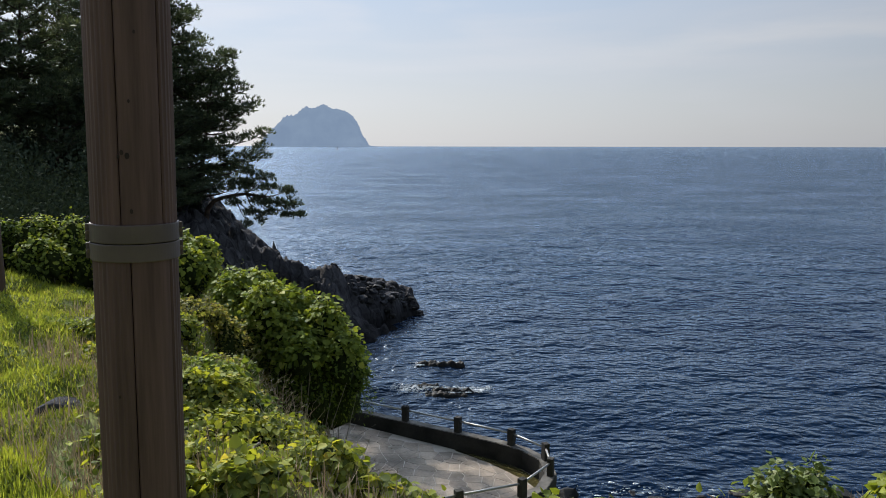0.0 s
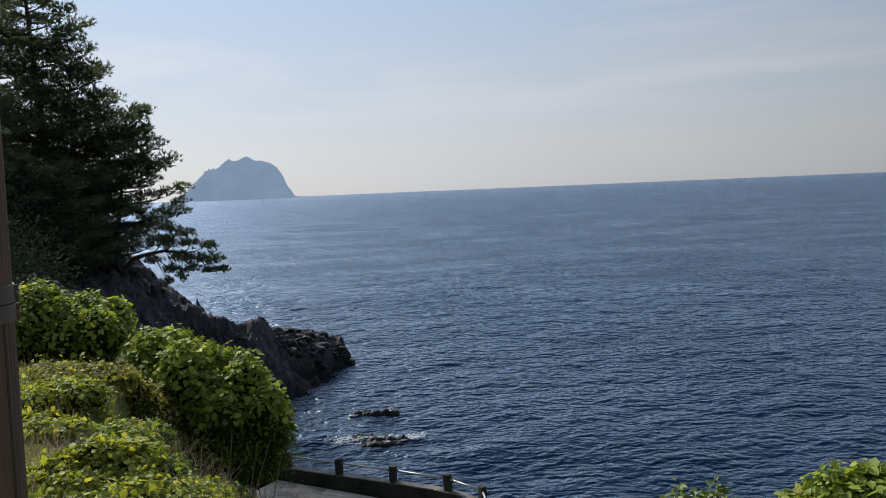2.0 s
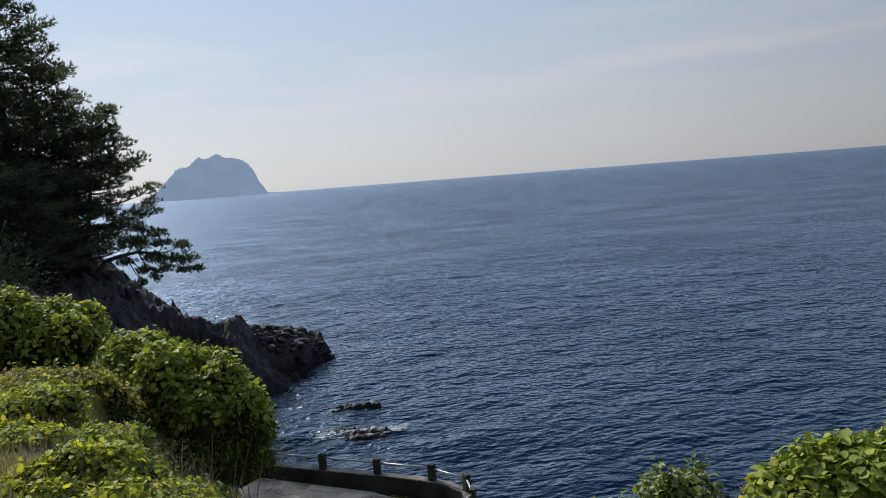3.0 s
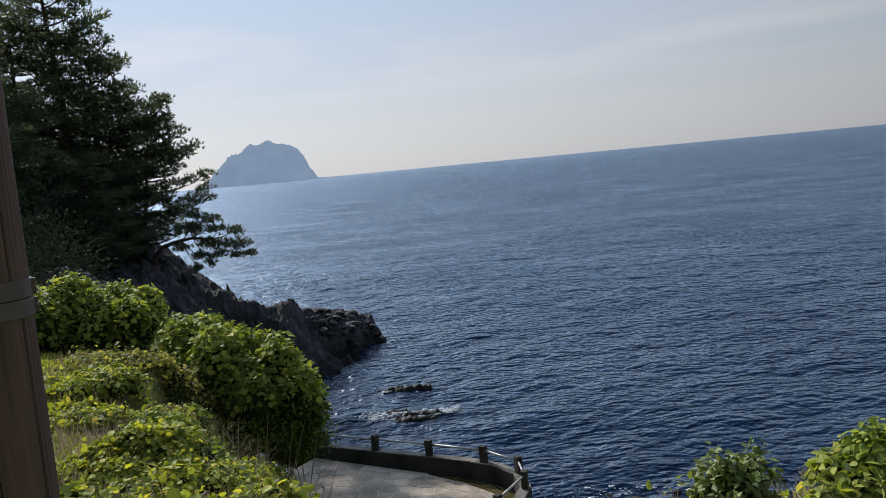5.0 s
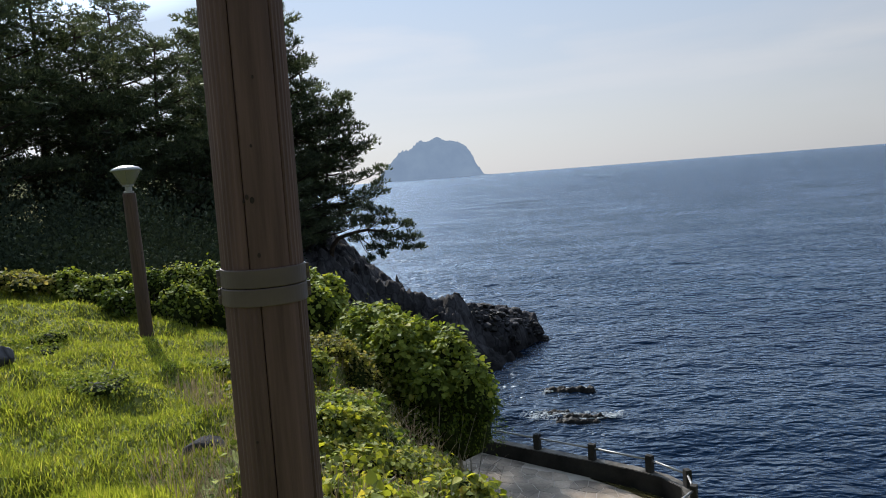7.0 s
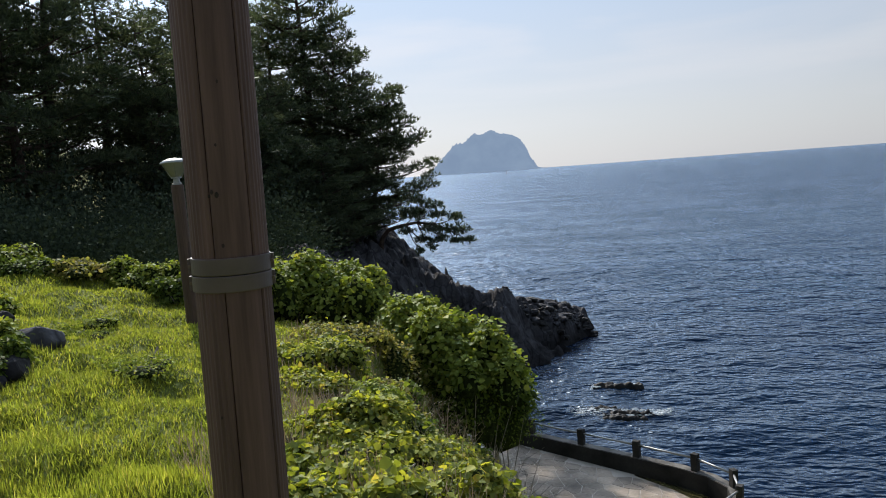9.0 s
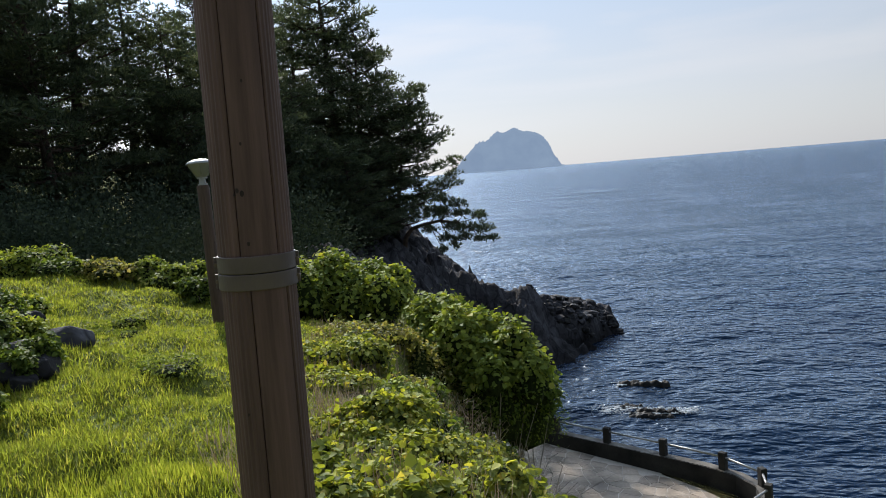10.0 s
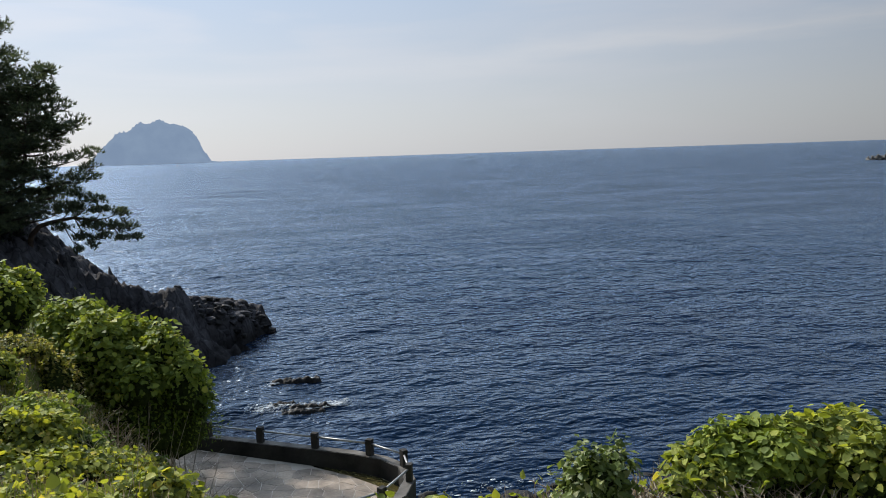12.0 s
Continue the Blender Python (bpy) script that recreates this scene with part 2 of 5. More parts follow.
M_SOIL = rough_material("slope soil", (0.075, 0.1, 0.018), (0.14, 0.155, 0.035), 0.6, 0.95, 0.6, 0.05, 9.0)


def metal_material(name, colour, rough, metal):
    n = Nodes(name)
    c = n.mix(0.4, colour, n.ramp(n.noise(14, 5), [(0.3, tuple(v * 0.6 for v in colour)), (0.7, tuple(v * 1.25 for v in colour))]))
    r = n.node("ShaderNodeMapRange")
    n.link(n.noise(40, 3), r.inputs["Value"])
    r.inputs["To Min"].default_value, r.inputs["To Max"].default_value = rough - 0.1, rough + 0.12
    return n.done(n.principled(c, r.outputs["Result"], metal, n.bump(n.noise(60, 4), 0.12, 0.002)))


M_BAND = metal_material("brown painted steel", (0.088, 0.062, 0.054), 0.5, 0.1)
M_BOLT = metal_material("rusted bolt", (0.16, 0.12, 0.09), 0.55, 0.7)
M_PIPE = metal_material("galvanised pipe", (0.32, 0.32, 0.32), 0.45, 0.45)
M_LAMPCAP = metal_material("grey lamp metal", (0.3, 0.3, 0.29), 0.45, 0.4)


def glass_material():
    n = Nodes("frosted lamp glass")
    g = n.principled((0.3, 0.3, 0.28), 0.25, spec=0.5)
    t = n.node("ShaderNodeBsdfTranslucent", Color=(0.5, 0.49, 0.45, 1))
    m = n.node("ShaderNodeMixShader", Fac=0.35)
    n.link(g, m.inputs[1])
    n.link(t.outputs["BSDF"], m.inputs[2])
    return n.done(m.outputs["Shader"])


M_GLASS = glass_material()


def water_material():
    """Wind-ruffled sea: long swell, short steep wavelets and a fine ripple over deep blue water."""
    n = Nodes("sea water")
    patch = n.noise(0.035, 3, n.ground_place((0.4, 1, 1)))
    colour = n.ramp(patch, [(0.35, (0.0035, 0.01, 0.028)), (0.65, (0.0045, 0.0145, 0.035))])
    gusts = n.noise(0.06, 3, n.ground_place((0.5, 1, 1)), 0.6)
    nrm = n.bump(n.noise(0.22, 1, n.ground_place((0.6, 1.0, 1.0))), 1.0, 0.6)
    nrm = n.bump(n.noise(0.62, 1, n.ground_place((0.6, 1.0, 1.0))), 1.0, 0.36, nrm)
    nrm = n.bump(n.noise(1.6, 1, n.ground_place((0.62, 1.0, 1.0))), 1.0, 0.31, nrm)
    nrm = n.bump(n.noise(3.6, 1, n.ground_place((0.7, 1.0, 1.0))), 1.0, 0.13, nrm)
    body = n.node("ShaderNodeBsdfDiffuse")
    n.link(colour, body.inputs["Color"])
    gloss = n.node("ShaderNodeBsdfGlossy", Color=(0.75, 0.87, 1.0, 1), Roughness=0.25)
    facing = n.node("ShaderNodeFresnel", IOR=1.33)
    for s in (body, gloss, facing):
        n.link(nrm, s.inputs["Normal"])
    share = n.node("ShaderNodeMapRange", From_Min=0.035, From_Max=0.52, To_Min=0.0, To_Max=0.48)
    n.link(facing.outputs["Fac"], share.inputs["Value"])
    gust = n.node("ShaderNodeMapRange", From_Min=0.35, From_Max=0.65, To_Min=0.86, To_Max=1.1)
    n.link(gusts, gust.inputs["Value"])
    ruffled = n.node("ShaderNodeMath")
    ruffled.operation = "MULTIPLY"
    n.link(share.outputs["Result"], ruffled.inputs[0])
    n.link(gust.outputs["Result"], ruffled.inputs[1])
    m = n.node("ShaderNodeMixShader")
    n.link(ruffled.outputs["Value"], m.inputs[0])
    n.link(body.outputs["BSDF"], m.inputs[1])
    n.link(gloss.outputs["BSDF"], m.inputs[2])
    return n.done(m.outputs["Shader"])


M_WATER = water_material()


def foam_material():
    n = Nodes("sea foam")
    return n.done(n.principled(n.ramp(n.noise(6, 4, n.ground_place()), [(0.3, (0.5, 0.53, 0.55)), (0.7, (0.85, 0.87, 0.88))]), 0.8))


M_FOAM = foam_material()


def haze_glow_material(name, low, high):
    """A far backdrop: glowing land, kilometres of bright air painted into its colour."""
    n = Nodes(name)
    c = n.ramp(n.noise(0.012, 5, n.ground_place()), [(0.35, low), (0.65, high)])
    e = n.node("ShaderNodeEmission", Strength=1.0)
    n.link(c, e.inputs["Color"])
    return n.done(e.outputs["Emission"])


M_ISLAND = haze_glow_material("island in the haze", (0.2, 0.275, 0.4), (0.225, 0.305, 0.43))


# ---- building helpers ----
def mesh_of(name, verts, faces, smooth=False):
    """A mesh from arrays; faces is one array of equal rows, or a list."""
    me = bpy.data.meshes.new(name)
    if isinstance(faces, np.ndarray):
        verts = np.asarray(verts, np.float32)
        k = faces.shape[1]
        me.vertices.add(len(verts))
        me.vertices.foreach_set("co", verts.ravel())
        me.loops.add(faces.size)
        me.loops.foreach_set("vertex_index", faces.astype(np.int32).ravel())
        me.polygons.add(len(faces))
        me.polygons.foreach_set("loop_start", np.arange(0, faces.size, k, dtype=np.int32))
        me.polygons.foreach_set("loop_total", np.full(len(faces), k, np.int32))
        me.update(calc_edges=True)
    else:
        me.from_pydata([tuple(v) for v in verts], [], faces)
    if smooth:
        me.polygons.foreach_set("use_smooth", np.ones(len(me.polygons), bool))
    return me


def part(name, data, material, parent=None, label="", smooth=False):
    """Links a bmesh or a mesh as one object under a thing or a part."""
    if isinstance(data, bmesh.types.BMesh):
        me = bpy.data.meshes.new(name)
        bmesh.ops.recalc_face_normals(data, faces=data.faces)
        data.to_mesh(me)
        data.free()
        if smooth:
            me.polygons.foreach_set("use_smooth", np.ones(len(me.polygons), bool))
    else:
        me = data
    if material and not me.materials:
        me.materials.append(material)
    ob = new(name, me)
    if parent:
        ob.parent = parent
    if label:
        tagged(ob, label)
    return ob


def thing(name, at, label, category, group="", kind=""):
    ob = new(name)
    ob.location = at
    ob.empty_display_size = 0.1
    return tagged(ob, label, category, group, kind)


def box(bm, size, at=(0, 0, 0), turn=0.0, bevel=0.0, tilt=(0, 0)):
    r = bmesh.ops.create_cube(bm, size=1.0, matrix=pose(*at, tilt[0], tilt[1], turn) @ Matrix.Diagonal((*size, 1)))
    if bevel:
        edges = list({e for v in r["verts"] for e in v.link_edges})
        bmesh.ops.bevel(bm, geom=edges, offset=bevel, segments=2, affect="EDGES", profile=0.6)


def tube(points, radii, sides=8, wobble=0.0, rng=None):
    """Verts and faces of a tapered tube along points."""
    pts = [Vector(p) for p in points]
    verts, faces = [], []
    side = Vector((1, 0, 0))
    for i, p in enumerate(pts):
        d = (pts[min(i + 1, len(pts) - 1)] - pts[max(i - 1, 0)]).normalized()
        side = side - d * side.dot(d)
        if side.length < 1e-4:
            side = d.orthogonal()
        side.normalize()
        up = d.cross(side)
        for k in range(sides):
            a = 2 * math.pi * k / sides
            r = radii[i] * (1 + (rng.uniform(-wobble, wobble) if rng else 0))
            verts.append(p + r * (math.cos(a) * side + math.sin(a) * up))
    for i in range(len(pts) - 1):
        for k in range(sides):
            a, b = i * sides + k, i * sides + (k + 1) % sides
            faces.append((a, b, b + sides, a + sides))
    faces.append(tuple(range(sides))[::-1])
    faces.append(tuple(range(len(verts) - sides, len(verts))))
    return verts, faces


class Heap:
    """Collects many pieces of mesh into one."""

    def __init__(self):
        self.verts, self.faces = [], []

    def add(self, verts, faces):
        n = len(self.verts)
        self.verts += [tuple(v) for v in verts]
        self.faces += [tuple(i + n for i in f) for f in faces]

    def mesh(self, name, smooth=False):
        return mesh_of(name, self.verts, self.faces, smooth)


def lathe(profile, sides=24):
    """Verts and faces turned about z from (radius, z) rows."""
    verts = [(r * math.cos(2 * math.pi * k / sides), r * math.sin(2 * math.pi * k / sides), z) for r, z in profile for k in range(sides)]
    faces = [(i * sides + k, i * sides + (k + 1) % sides, (i + 1) * sides + (k + 1) % sides, (i + 1) * sides + k) for i in range(len(profile) - 1) for k in range(sides)]
    faces.append(tuple(range(sides))[::-1])
    faces.append(tuple(range(len(verts) - sides, len(verts))))
    return verts, faces


# leaf outlines in their own plane: x across, y along, z the fold
LEAF_HEART = (np.array([(0, 0, 0), (0.34, 0.08, 0.05), (0.46, 0.42, 0.09), (0.2, 0.82, 0.02), (0, 1.05, -0.06), (-0.2, 0.82, 0.02), (-0.46, 0.42, 0.09), (-0.34, 0.08, 0.05)]), [(0, 1, 2), (0, 2, 3), (0, 3, 4), (0, 4, 5), (0, 5, 6), (0, 6, 7)])
LEAF_BROAD = (np.array([(0, 0, 0), (0.42, 0.22, 0.07), (0.34, 0.64, 0.06), (0, 1.05, -0.06), (-0.34, 0.64, 0.06), (-0.42, 0.22, 0.07)]), [(0, 1, 2), (0, 2, 3), (0, 3, 4), (0, 4, 5)])
LEAF_OVAL = (np.array([(0, 0, 0), (0.3, 0.45, 0.07), (0, 1, -0.06), (-0.3, 0.45, 0.07)]), [(0, 1, 2), (0, 2, 3)])
BLADE = (np.array([(-0.5, 0, 0), (0.5, 0, 0), (0.36, 0.55, 0.1), (-0.36, 0.55, 0.1), (0, 1, 0.34)]), [(0, 1, 2), (0, 2, 3), (3, 2, 4)])
NEEDLE = (np.array([(-0.5, 0, 0), (0.5, 0, 0), (0, 1, 0)]), [(0, 1, 2)])


def scatter(name, outline, at, along, normal, length, width):
    """One mesh of many leaves: arrays of places, directions, normals, lengths and widths."""
    shape, tris = outline
    along = along / np.linalg.norm(along, axis=1, keepdims=True)
    across = np.cross(along, normal)
    across /= np.linalg.norm(across, axis=1, keepdims=True) + 1e-9
    out = np.cross(across, along)
    v = at[:, None] + shape[None, :, :1] * (across * width[:, None])[:, None] + shape[None, :, 1:2] * (along * length[:, None])[:, None] + shape[None, :, 2:] * (out * length[:, None])[:, None]
    n = len(at)
    f = (np.array(tris)[None] + (np.arange(n) * len(shape))[:, None, None]).reshape(-1, 3)
    return mesh_of(name, v.reshape(-1, 3), f)


def smoothstep(v, a, b):
    k = np.clip((v - a) / (b - a), 0, 1)
    return k * k * (3 - 2 * k)


class Lumps:
    """Cheap smooth noise over the plan, from sums of sines."""

    def __init__(self, seed, size, octaves=4):
        r = np.random.RandomState(seed)
        self.waves = []
        for o in range(octaves):
            for _ in range(5):
                a, k = r.uniform(0, 2 * np.pi), 2 * np.pi / (size / 1.9**o) * r.uniform(0.7, 1.3)
                self.waves.append((k * np.cos(a), k * np.sin(a), r.uniform(0, 6.3), 0.55**o / 2.2))

    def __call__(self, x, y):
        return sum(w * np.sin(kx * x + ky * y + p) for kx, ky, p, w in self.waves)


# ---- the lie of the land (the sea is at z = 0) ----
EDGE = np.array([(70, -30), (25, -6), (12, 1.6), (6, 4.1), (2.5, 4.75), (-0.2, 4.65), (-2.0, 6.0), (-4.0, 10.5), (-5.0, 15), (-6.4, 19), (-9, 24), (-13, 31), (-15.5, 40), (-16.5, 50), (-18, 58), (-26, 68), (-60, 85), (-500, 120)], float)
TERRACE = np.array([(-7.4, 31.6), (-5.4, 30.6), (-3.41, 29.53), (-1.43, 28.49), (0.56, 27.44), (2.0, 26.65), (2.9, 25.95), (3.45, 25.1), (3.5, 24.0), (3.05, 22.9), (2.2, 22.15), (0.47, 21.3), (-1.5, 20.3), (-3.6, 19.4), (-7.5, 21.5)], float)


def past_edge(x, y):
    """How far a place lies beyond the plateau's edge, towards the sea."""
    best, sign = np.full(x.shape, 1e9), np.ones(x.shape)
    for (ax, ay), (bx, by) in zip(EDGE[:-1], EDGE[1:]):
        dx, dy = bx - ax, by - ay
        k = np.clip(((x - ax) * dx + (y - ay) * dy) / (dx * dx + dy * dy), 0, 1)
        ox, oy = x - ax - k * dx, y - ay - k * dy
        d = np.hypot(ox, oy)
        s = np.where(dx * oy - dy * ox < 0, 1.0, -1.0)
        near = d < best
        best, sign = np.where(near, d, best), np.where(near, s, sign)
    return best * sign


def in_terrace(x, y, grow=0.0):
    inside = np.ones(x.shape, bool)
    for (ax, ay), (bx, by) in zip(TERRACE, np.roll(TERRACE, -1, axis=0)):
        dx, dy = bx - ax, by - ay
        inside &= (dx * (y - ay) - dy * (x - ax)) / np.hypot(dx, dy) < grow
    return inside


def off_terrace(x, y):
    """How far a place lies outside the terrace's rim."""
    far = np.full(x.shape, -1e9)
    for (ax, ay), (bx, by) in zip(TERRACE, np.roll(TERRACE, -1, axis=0)):
        dx, dy = bx - ax, by - ay
        far = np.maximum(far, (dx * (y - ay) - dy * (x - ax)) / np.hypot(dx, dy))
    return far


bump_a, bump_b = Lumps(3, 9.0), Lumps(4, 1.6)


def plateau(x, y):
    xx = np.minimum(x, -2.0)
    p = 11.0 - 0.2 * (np.maximum(xx, -8) + 7.2) + 0.3 * np.maximum(-8 - xx, 0) * np.exp(-np.maximum(-8 - xx, 0) / 9)
    p = p + np.where(y < 12.3, 0.11 * (12.3 - np.maximum(y, -2)), 0.09 * (12.3 - np.minimum(y, 24)))
    p = p + 0.3 * np.exp(-(x * x + y * y) / 12.0) - 3.2 * smoothstep(y, 22, 44) * (1 - smoothstep(-x, 18, 36))
    hill = smoothstep(y - 0.55 * x, 28, 62) * smoothstep(-x, 8, 40)
    return p + 6.5 * hill


def land(x, y):
    s = past_edge(x, y)
    steep = 0.58 + 0.52 * np.exp(-(((x + 1) / 4) ** 2)) + 0.22 * smoothstep(y, 26, 38)
    drop = steep * (np.sqrt(np.maximum(s, 0) ** 2 + 0.5) - 0.707)
    h = plateau(x, y) - drop + 0.16 * bump_a(x, y) + 0.05 * bump_b(x, y)
    bank = 2.0 + 1.0 * np.maximum(off_terrace(x, y) - 0.5, 0) + 12 * smoothstep(-x, 3.2, 5.6)
    h = np.where(y > 8, np.minimum(h, bank + 0.16 * bump_a(x, y)), h)
    h = np.where(in_terrace(x, y, 0.6), np.minimum(h, 1.7), h)
    return np.maximum(h, -3.0)


def land_at(x, y):
    return float(land(np.array([float(x)]), np.array([float(y)]))[0])


def stretched(lo, hi, step, far_lo, far_hi, grow=1.25):
    mid = list(np.arange(lo, hi + step / 2, step))
    a, d = [lo], step
    while a[-1] > far_lo:
        d *= grow
        a.append(a[-1] - d)
    b, d = [mid[-1]], step
    while b[-1] < far_hi:
        d *= grow
        b.append(b[-1] + d)
    return np.array(a[:0:-1] + mid + b[1:])


def sheet(xs, ys, height, name, smooth=True):
    gx, gy = np.meshgrid(xs, ys)
    z = height(gx, gy)
    v = np.stack([gx, gy, z], -1).reshape(-1, 3)
    i = np.arange(len(xs) * len(ys)).reshape(len(ys), len(xs))
    f = np.stack([i[:-1, :-1], i[:-1, 1:], i[1:, 1:], i[1:, :-1]], -1).reshape(-1, 4)
    return mesh_of(name, v, f, smooth)


ground = part("ground", sheet(stretched(-22, 12, 0.17, -600, 80), stretched(-4, 32, 0.17, -300, 140), land, "ground"), M_SOIL)
tagged(ground, "grassy clifftop ground falling steeply to the sea", "ground", kind="structure")

# ---- the sea ----
swell, chop = Lumps(11, 7.0, 3), Lumps(12, 2.2, 3)


def sea_height(x, y):
    fade = smoothstep(170 - np.hypot(x, y), 0, 90)
    return fade * (0.05 * swell(x * 0.5, y) + 0.04 * chop(x * 0.5, y))


sea = part("water", sheet(stretched(-45, 100, 0.55, -4950, 4950), stretched(16, 140, 0.55, -600, 4950), sea_height, "water"), M_WATER)
tagged(sea, "deep blue rippled open sea under hazy sky", "sea", kind="structure")

# ---- far island ----
def island():
    xs, ys = np.linspace(-960, -310, 150), np.linspace(3850, 4150, 25)
    jag, wood = Lumps(21, 70.0, 4), np.random.RandomState(22)

    def h(x, y):
        prof = np.interp(x, [-945, -925, -880, -815, -760, -700, -640, -608, -560, -510, -470, -440, -415, -385, -360, -338, -322], [-2, 12, 70, 138, 158, 192, 200, 209, 188, 182, 160, 118, 55, 9, 4, 3, -3])
        d = np.clip(np.abs(y - 3990) / 138, 0, 1)
        return np.maximum((prof + (4 * jag(x, y) + 3.0 * wood.rand(*x.shape) + 9 * (wood.rand(*x.shape) < 0.05)) * (prof > 20)) * (1 - d * d) ** 0.5, -4)

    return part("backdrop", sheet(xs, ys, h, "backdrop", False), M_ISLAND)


tagged(island(), "rounded island far out on the horizon, blue haze painted in", "island", kind="structure")


# ---- rocky headland and sea cliff ----
hd = np.random.RandomState(7)
COLUMNS = np.concatenate([np.stack([hd.uniform(-28, -9, 2200), hd.uniform(26, 73, 2200)], -1), np.stack([hd.uniform(-11, 1, 1700), hd.uniform(46, 68, 1700)], -1)])
COL_LIFT, COL_LEAN = hd.uniform(-0.5, 0.5, len(COLUMNS)), hd.normal(0, 0.16, (len(COLUMNS), 2))
# crest: place, height, how far the flat top reaches towards the viewer, and how steep the face below it is
RIDGE = np.array([(-17.5, 50, 10.0, 0.2, 1.5), (-14.5, 51.6, 7.6, 0.2, 1.5), (-12.3, 52.4, 6.3, 0.3, 1.4), (-10.6, 53, 5.4, 0.5, 1.4), (-8.9, 53.6, 5.0, 0.4, 1.3), (-8.4, 55.6, 4.0, 0.9, 1.3), (-7.6, 58.2, 3.35, 2.9, 2.2), (-6.2, 60.4, 2.95, 2.8, 2.2), (-4.9, 61.6, 2.45, 2.1, 2.2), (-4.3, 62.1, 2.0, 1.0, 2.0)])
fold = Lumps(8, 3.2, 3)


def cliff_height(x, y):
    """Columnar rock: the land's own cliff, and a ridge that runs out into the sea."""
    crest = np.full(x.shape, -9.0)
    for a, b in zip(RIDGE[:-1], RIDGE[1:]):
        d = b - a
        k = np.clip(((x - a[0]) * d[0] + (y - a[1]) * d[1]) / (d[0] ** 2 + d[1] ** 2), 0, 1)
        ox, oy = x - a[0] - k * d[0], y - a[1] - k * d[1]
        off = np.maximum(np.hypot(ox, oy) - 0.25 - 0.3 * fold(x, y), 0)
        near = d[0] * oy - d[1] * ox < 0
        z, flat, steep = (a[i] + k * d[i] for i in (2, 3, 4))
        face = z - 0.42 * np.minimum(off, flat) - steep * np.maximum(off - flat, 0)
        crest = np.maximum(crest, np.where(near, face, z - 0.9 * off))
    z = np.maximum(land(x, y) + 0.25, crest)
    flat = np.stack([x.ravel(), y.ravel()], -1)
    cell = np.concatenate([((c[:, None] - COLUMNS[None]) ** 2).sum(-1).argmin(1) for c in np.array_split(flat, max(1, len(flat) // 600))])
    size = np.clip((z.ravel() + 1.0) / 4, 0.35, 1.1) * np.where(flat[:, 0] > -9.6, 0.5, 0.7)
    col = (COL_LIFT[cell] + ((flat - COLUMNS[cell]) * COL_LEAN[cell] * 3).sum(-1)) * size
    rocky = smoothstep(past_edge(x, y), -2.5, 0.5) * smoothstep(y, 27, 31)
    z = z + col.reshape(x.shape) * rocky + 0.05 * bump_b(x * 2.6, y * 2.6) + 0.12 * bump_b(x * 0.9, y * 0.9)
    return np.where(rocky > 0.05, z, land(x, y) - 0.6)


def headland():
    return part("cliff", sheet(np.arange(-27, 1.0, 0.17), np.arange(27, 70, 0.17), cliff_height, "cliff", False), M_BASALT)


tagged(headland(), "dark columnar basalt headland running down into the sea", "cliff", kind="structure")


def hull_rock(seed, size, count=22, boxy=0.35):
    """An angular broken block: the hull of scattered points."""
    r = random.Random(seed)
    bm = bmesh.new()
    for _ in range(count):
        v = Vector((r.uniform(-1, 1), r.uniform(-1, 1), r.uniform(-1, 1)))
        v = v.normalized().lerp(v / max(abs(v.x), abs(v.y), abs(v.z)), boxy) * r.uniform(0.85, 1.0) * 0.5
        bm.verts.new((v.x * size[0], v.y * size[1], v.z * size[2]))
    hull = bmesh.ops.convex_hull(bm, input=bm.verts)
    bmesh.ops.delete(bm, geom=[g for g in hull["geom_interior"] if isinstance(g, bmesh.types.BMVert)], context="VERTS")
    bmesh.ops.bevel(bm, geom=list(bm.edges), offset=0.035 * min(size), segments=1, affect="EDGES")
    return bm


def block(name, at, size, seed, material, label, category="rock", group="", turn=0.0, up=0.25, tilt=0.0):
    ob = part(name, hull_rock(seed, size), material)
    ob.matrix_world = pose(at[0], at[1], at[2] + up * size[2], tilt, tilt * 0.6, turn)
    return tagged(ob, label, category, group)


AWASH = "low black rock awash in the sea with foam"


def reef(x, y, wide, deep, high, seed, turn=0.0):
    """A flat broken slab that just breaks the surface: level top, sharp ragged rim."""
    r = np.random.RandomState(seed)
    rim, ridge, grain = Lumps(seed, wide * 0.7, 4), Lumps(seed + 1, 0.9, 3), Lumps(seed + 2, 0.3, 2)

    def h(u, v):
        edge = 1 - np.abs(2 * u / wide) ** 2.6 - np.abs(2 * v / deep + 0.5 * rim(u, v * 0)) ** 2.2 + 0.35 * ridge(u, v)
        top = np.clip(edge * 2.2, -1, 1)
        return high * (top * (0.75 + 0.22 * rim(u + 3, v)) + 0.12 * ridge(u * 1.7, v) + 0.08 * grain(u, v)) + 0.03 * high * r.normal(0, 1, u.shape)

    ob = part("sea_rock", sheet(np.linspace(-0.62 * wide, 0.62 * wide, 60), np.linspace(-0.8 * deep, 0.8 * deep, 22), lambda u, v: np.maximum(h(u, v), -0.5), "sea_rock", False), M_SEAROCK)
    ob.matrix_world = pose(x, y, 0.0, 0, 0, turn)
    return tagged(ob, AWASH, "rock", "rocks awash")


reef(0.0, 46.0, 3.0, 0.7, 0.3, 701, 2)
reef(0.45, 40.95, 2.9, 0.55, 0.3, 703, 4)
reef(0.0, 40.3, 2.4, 0.5, 0.22, 704, 3)
reef(-0.9, 42.0, 1.3, 0.4, 0.16, 705, 4)


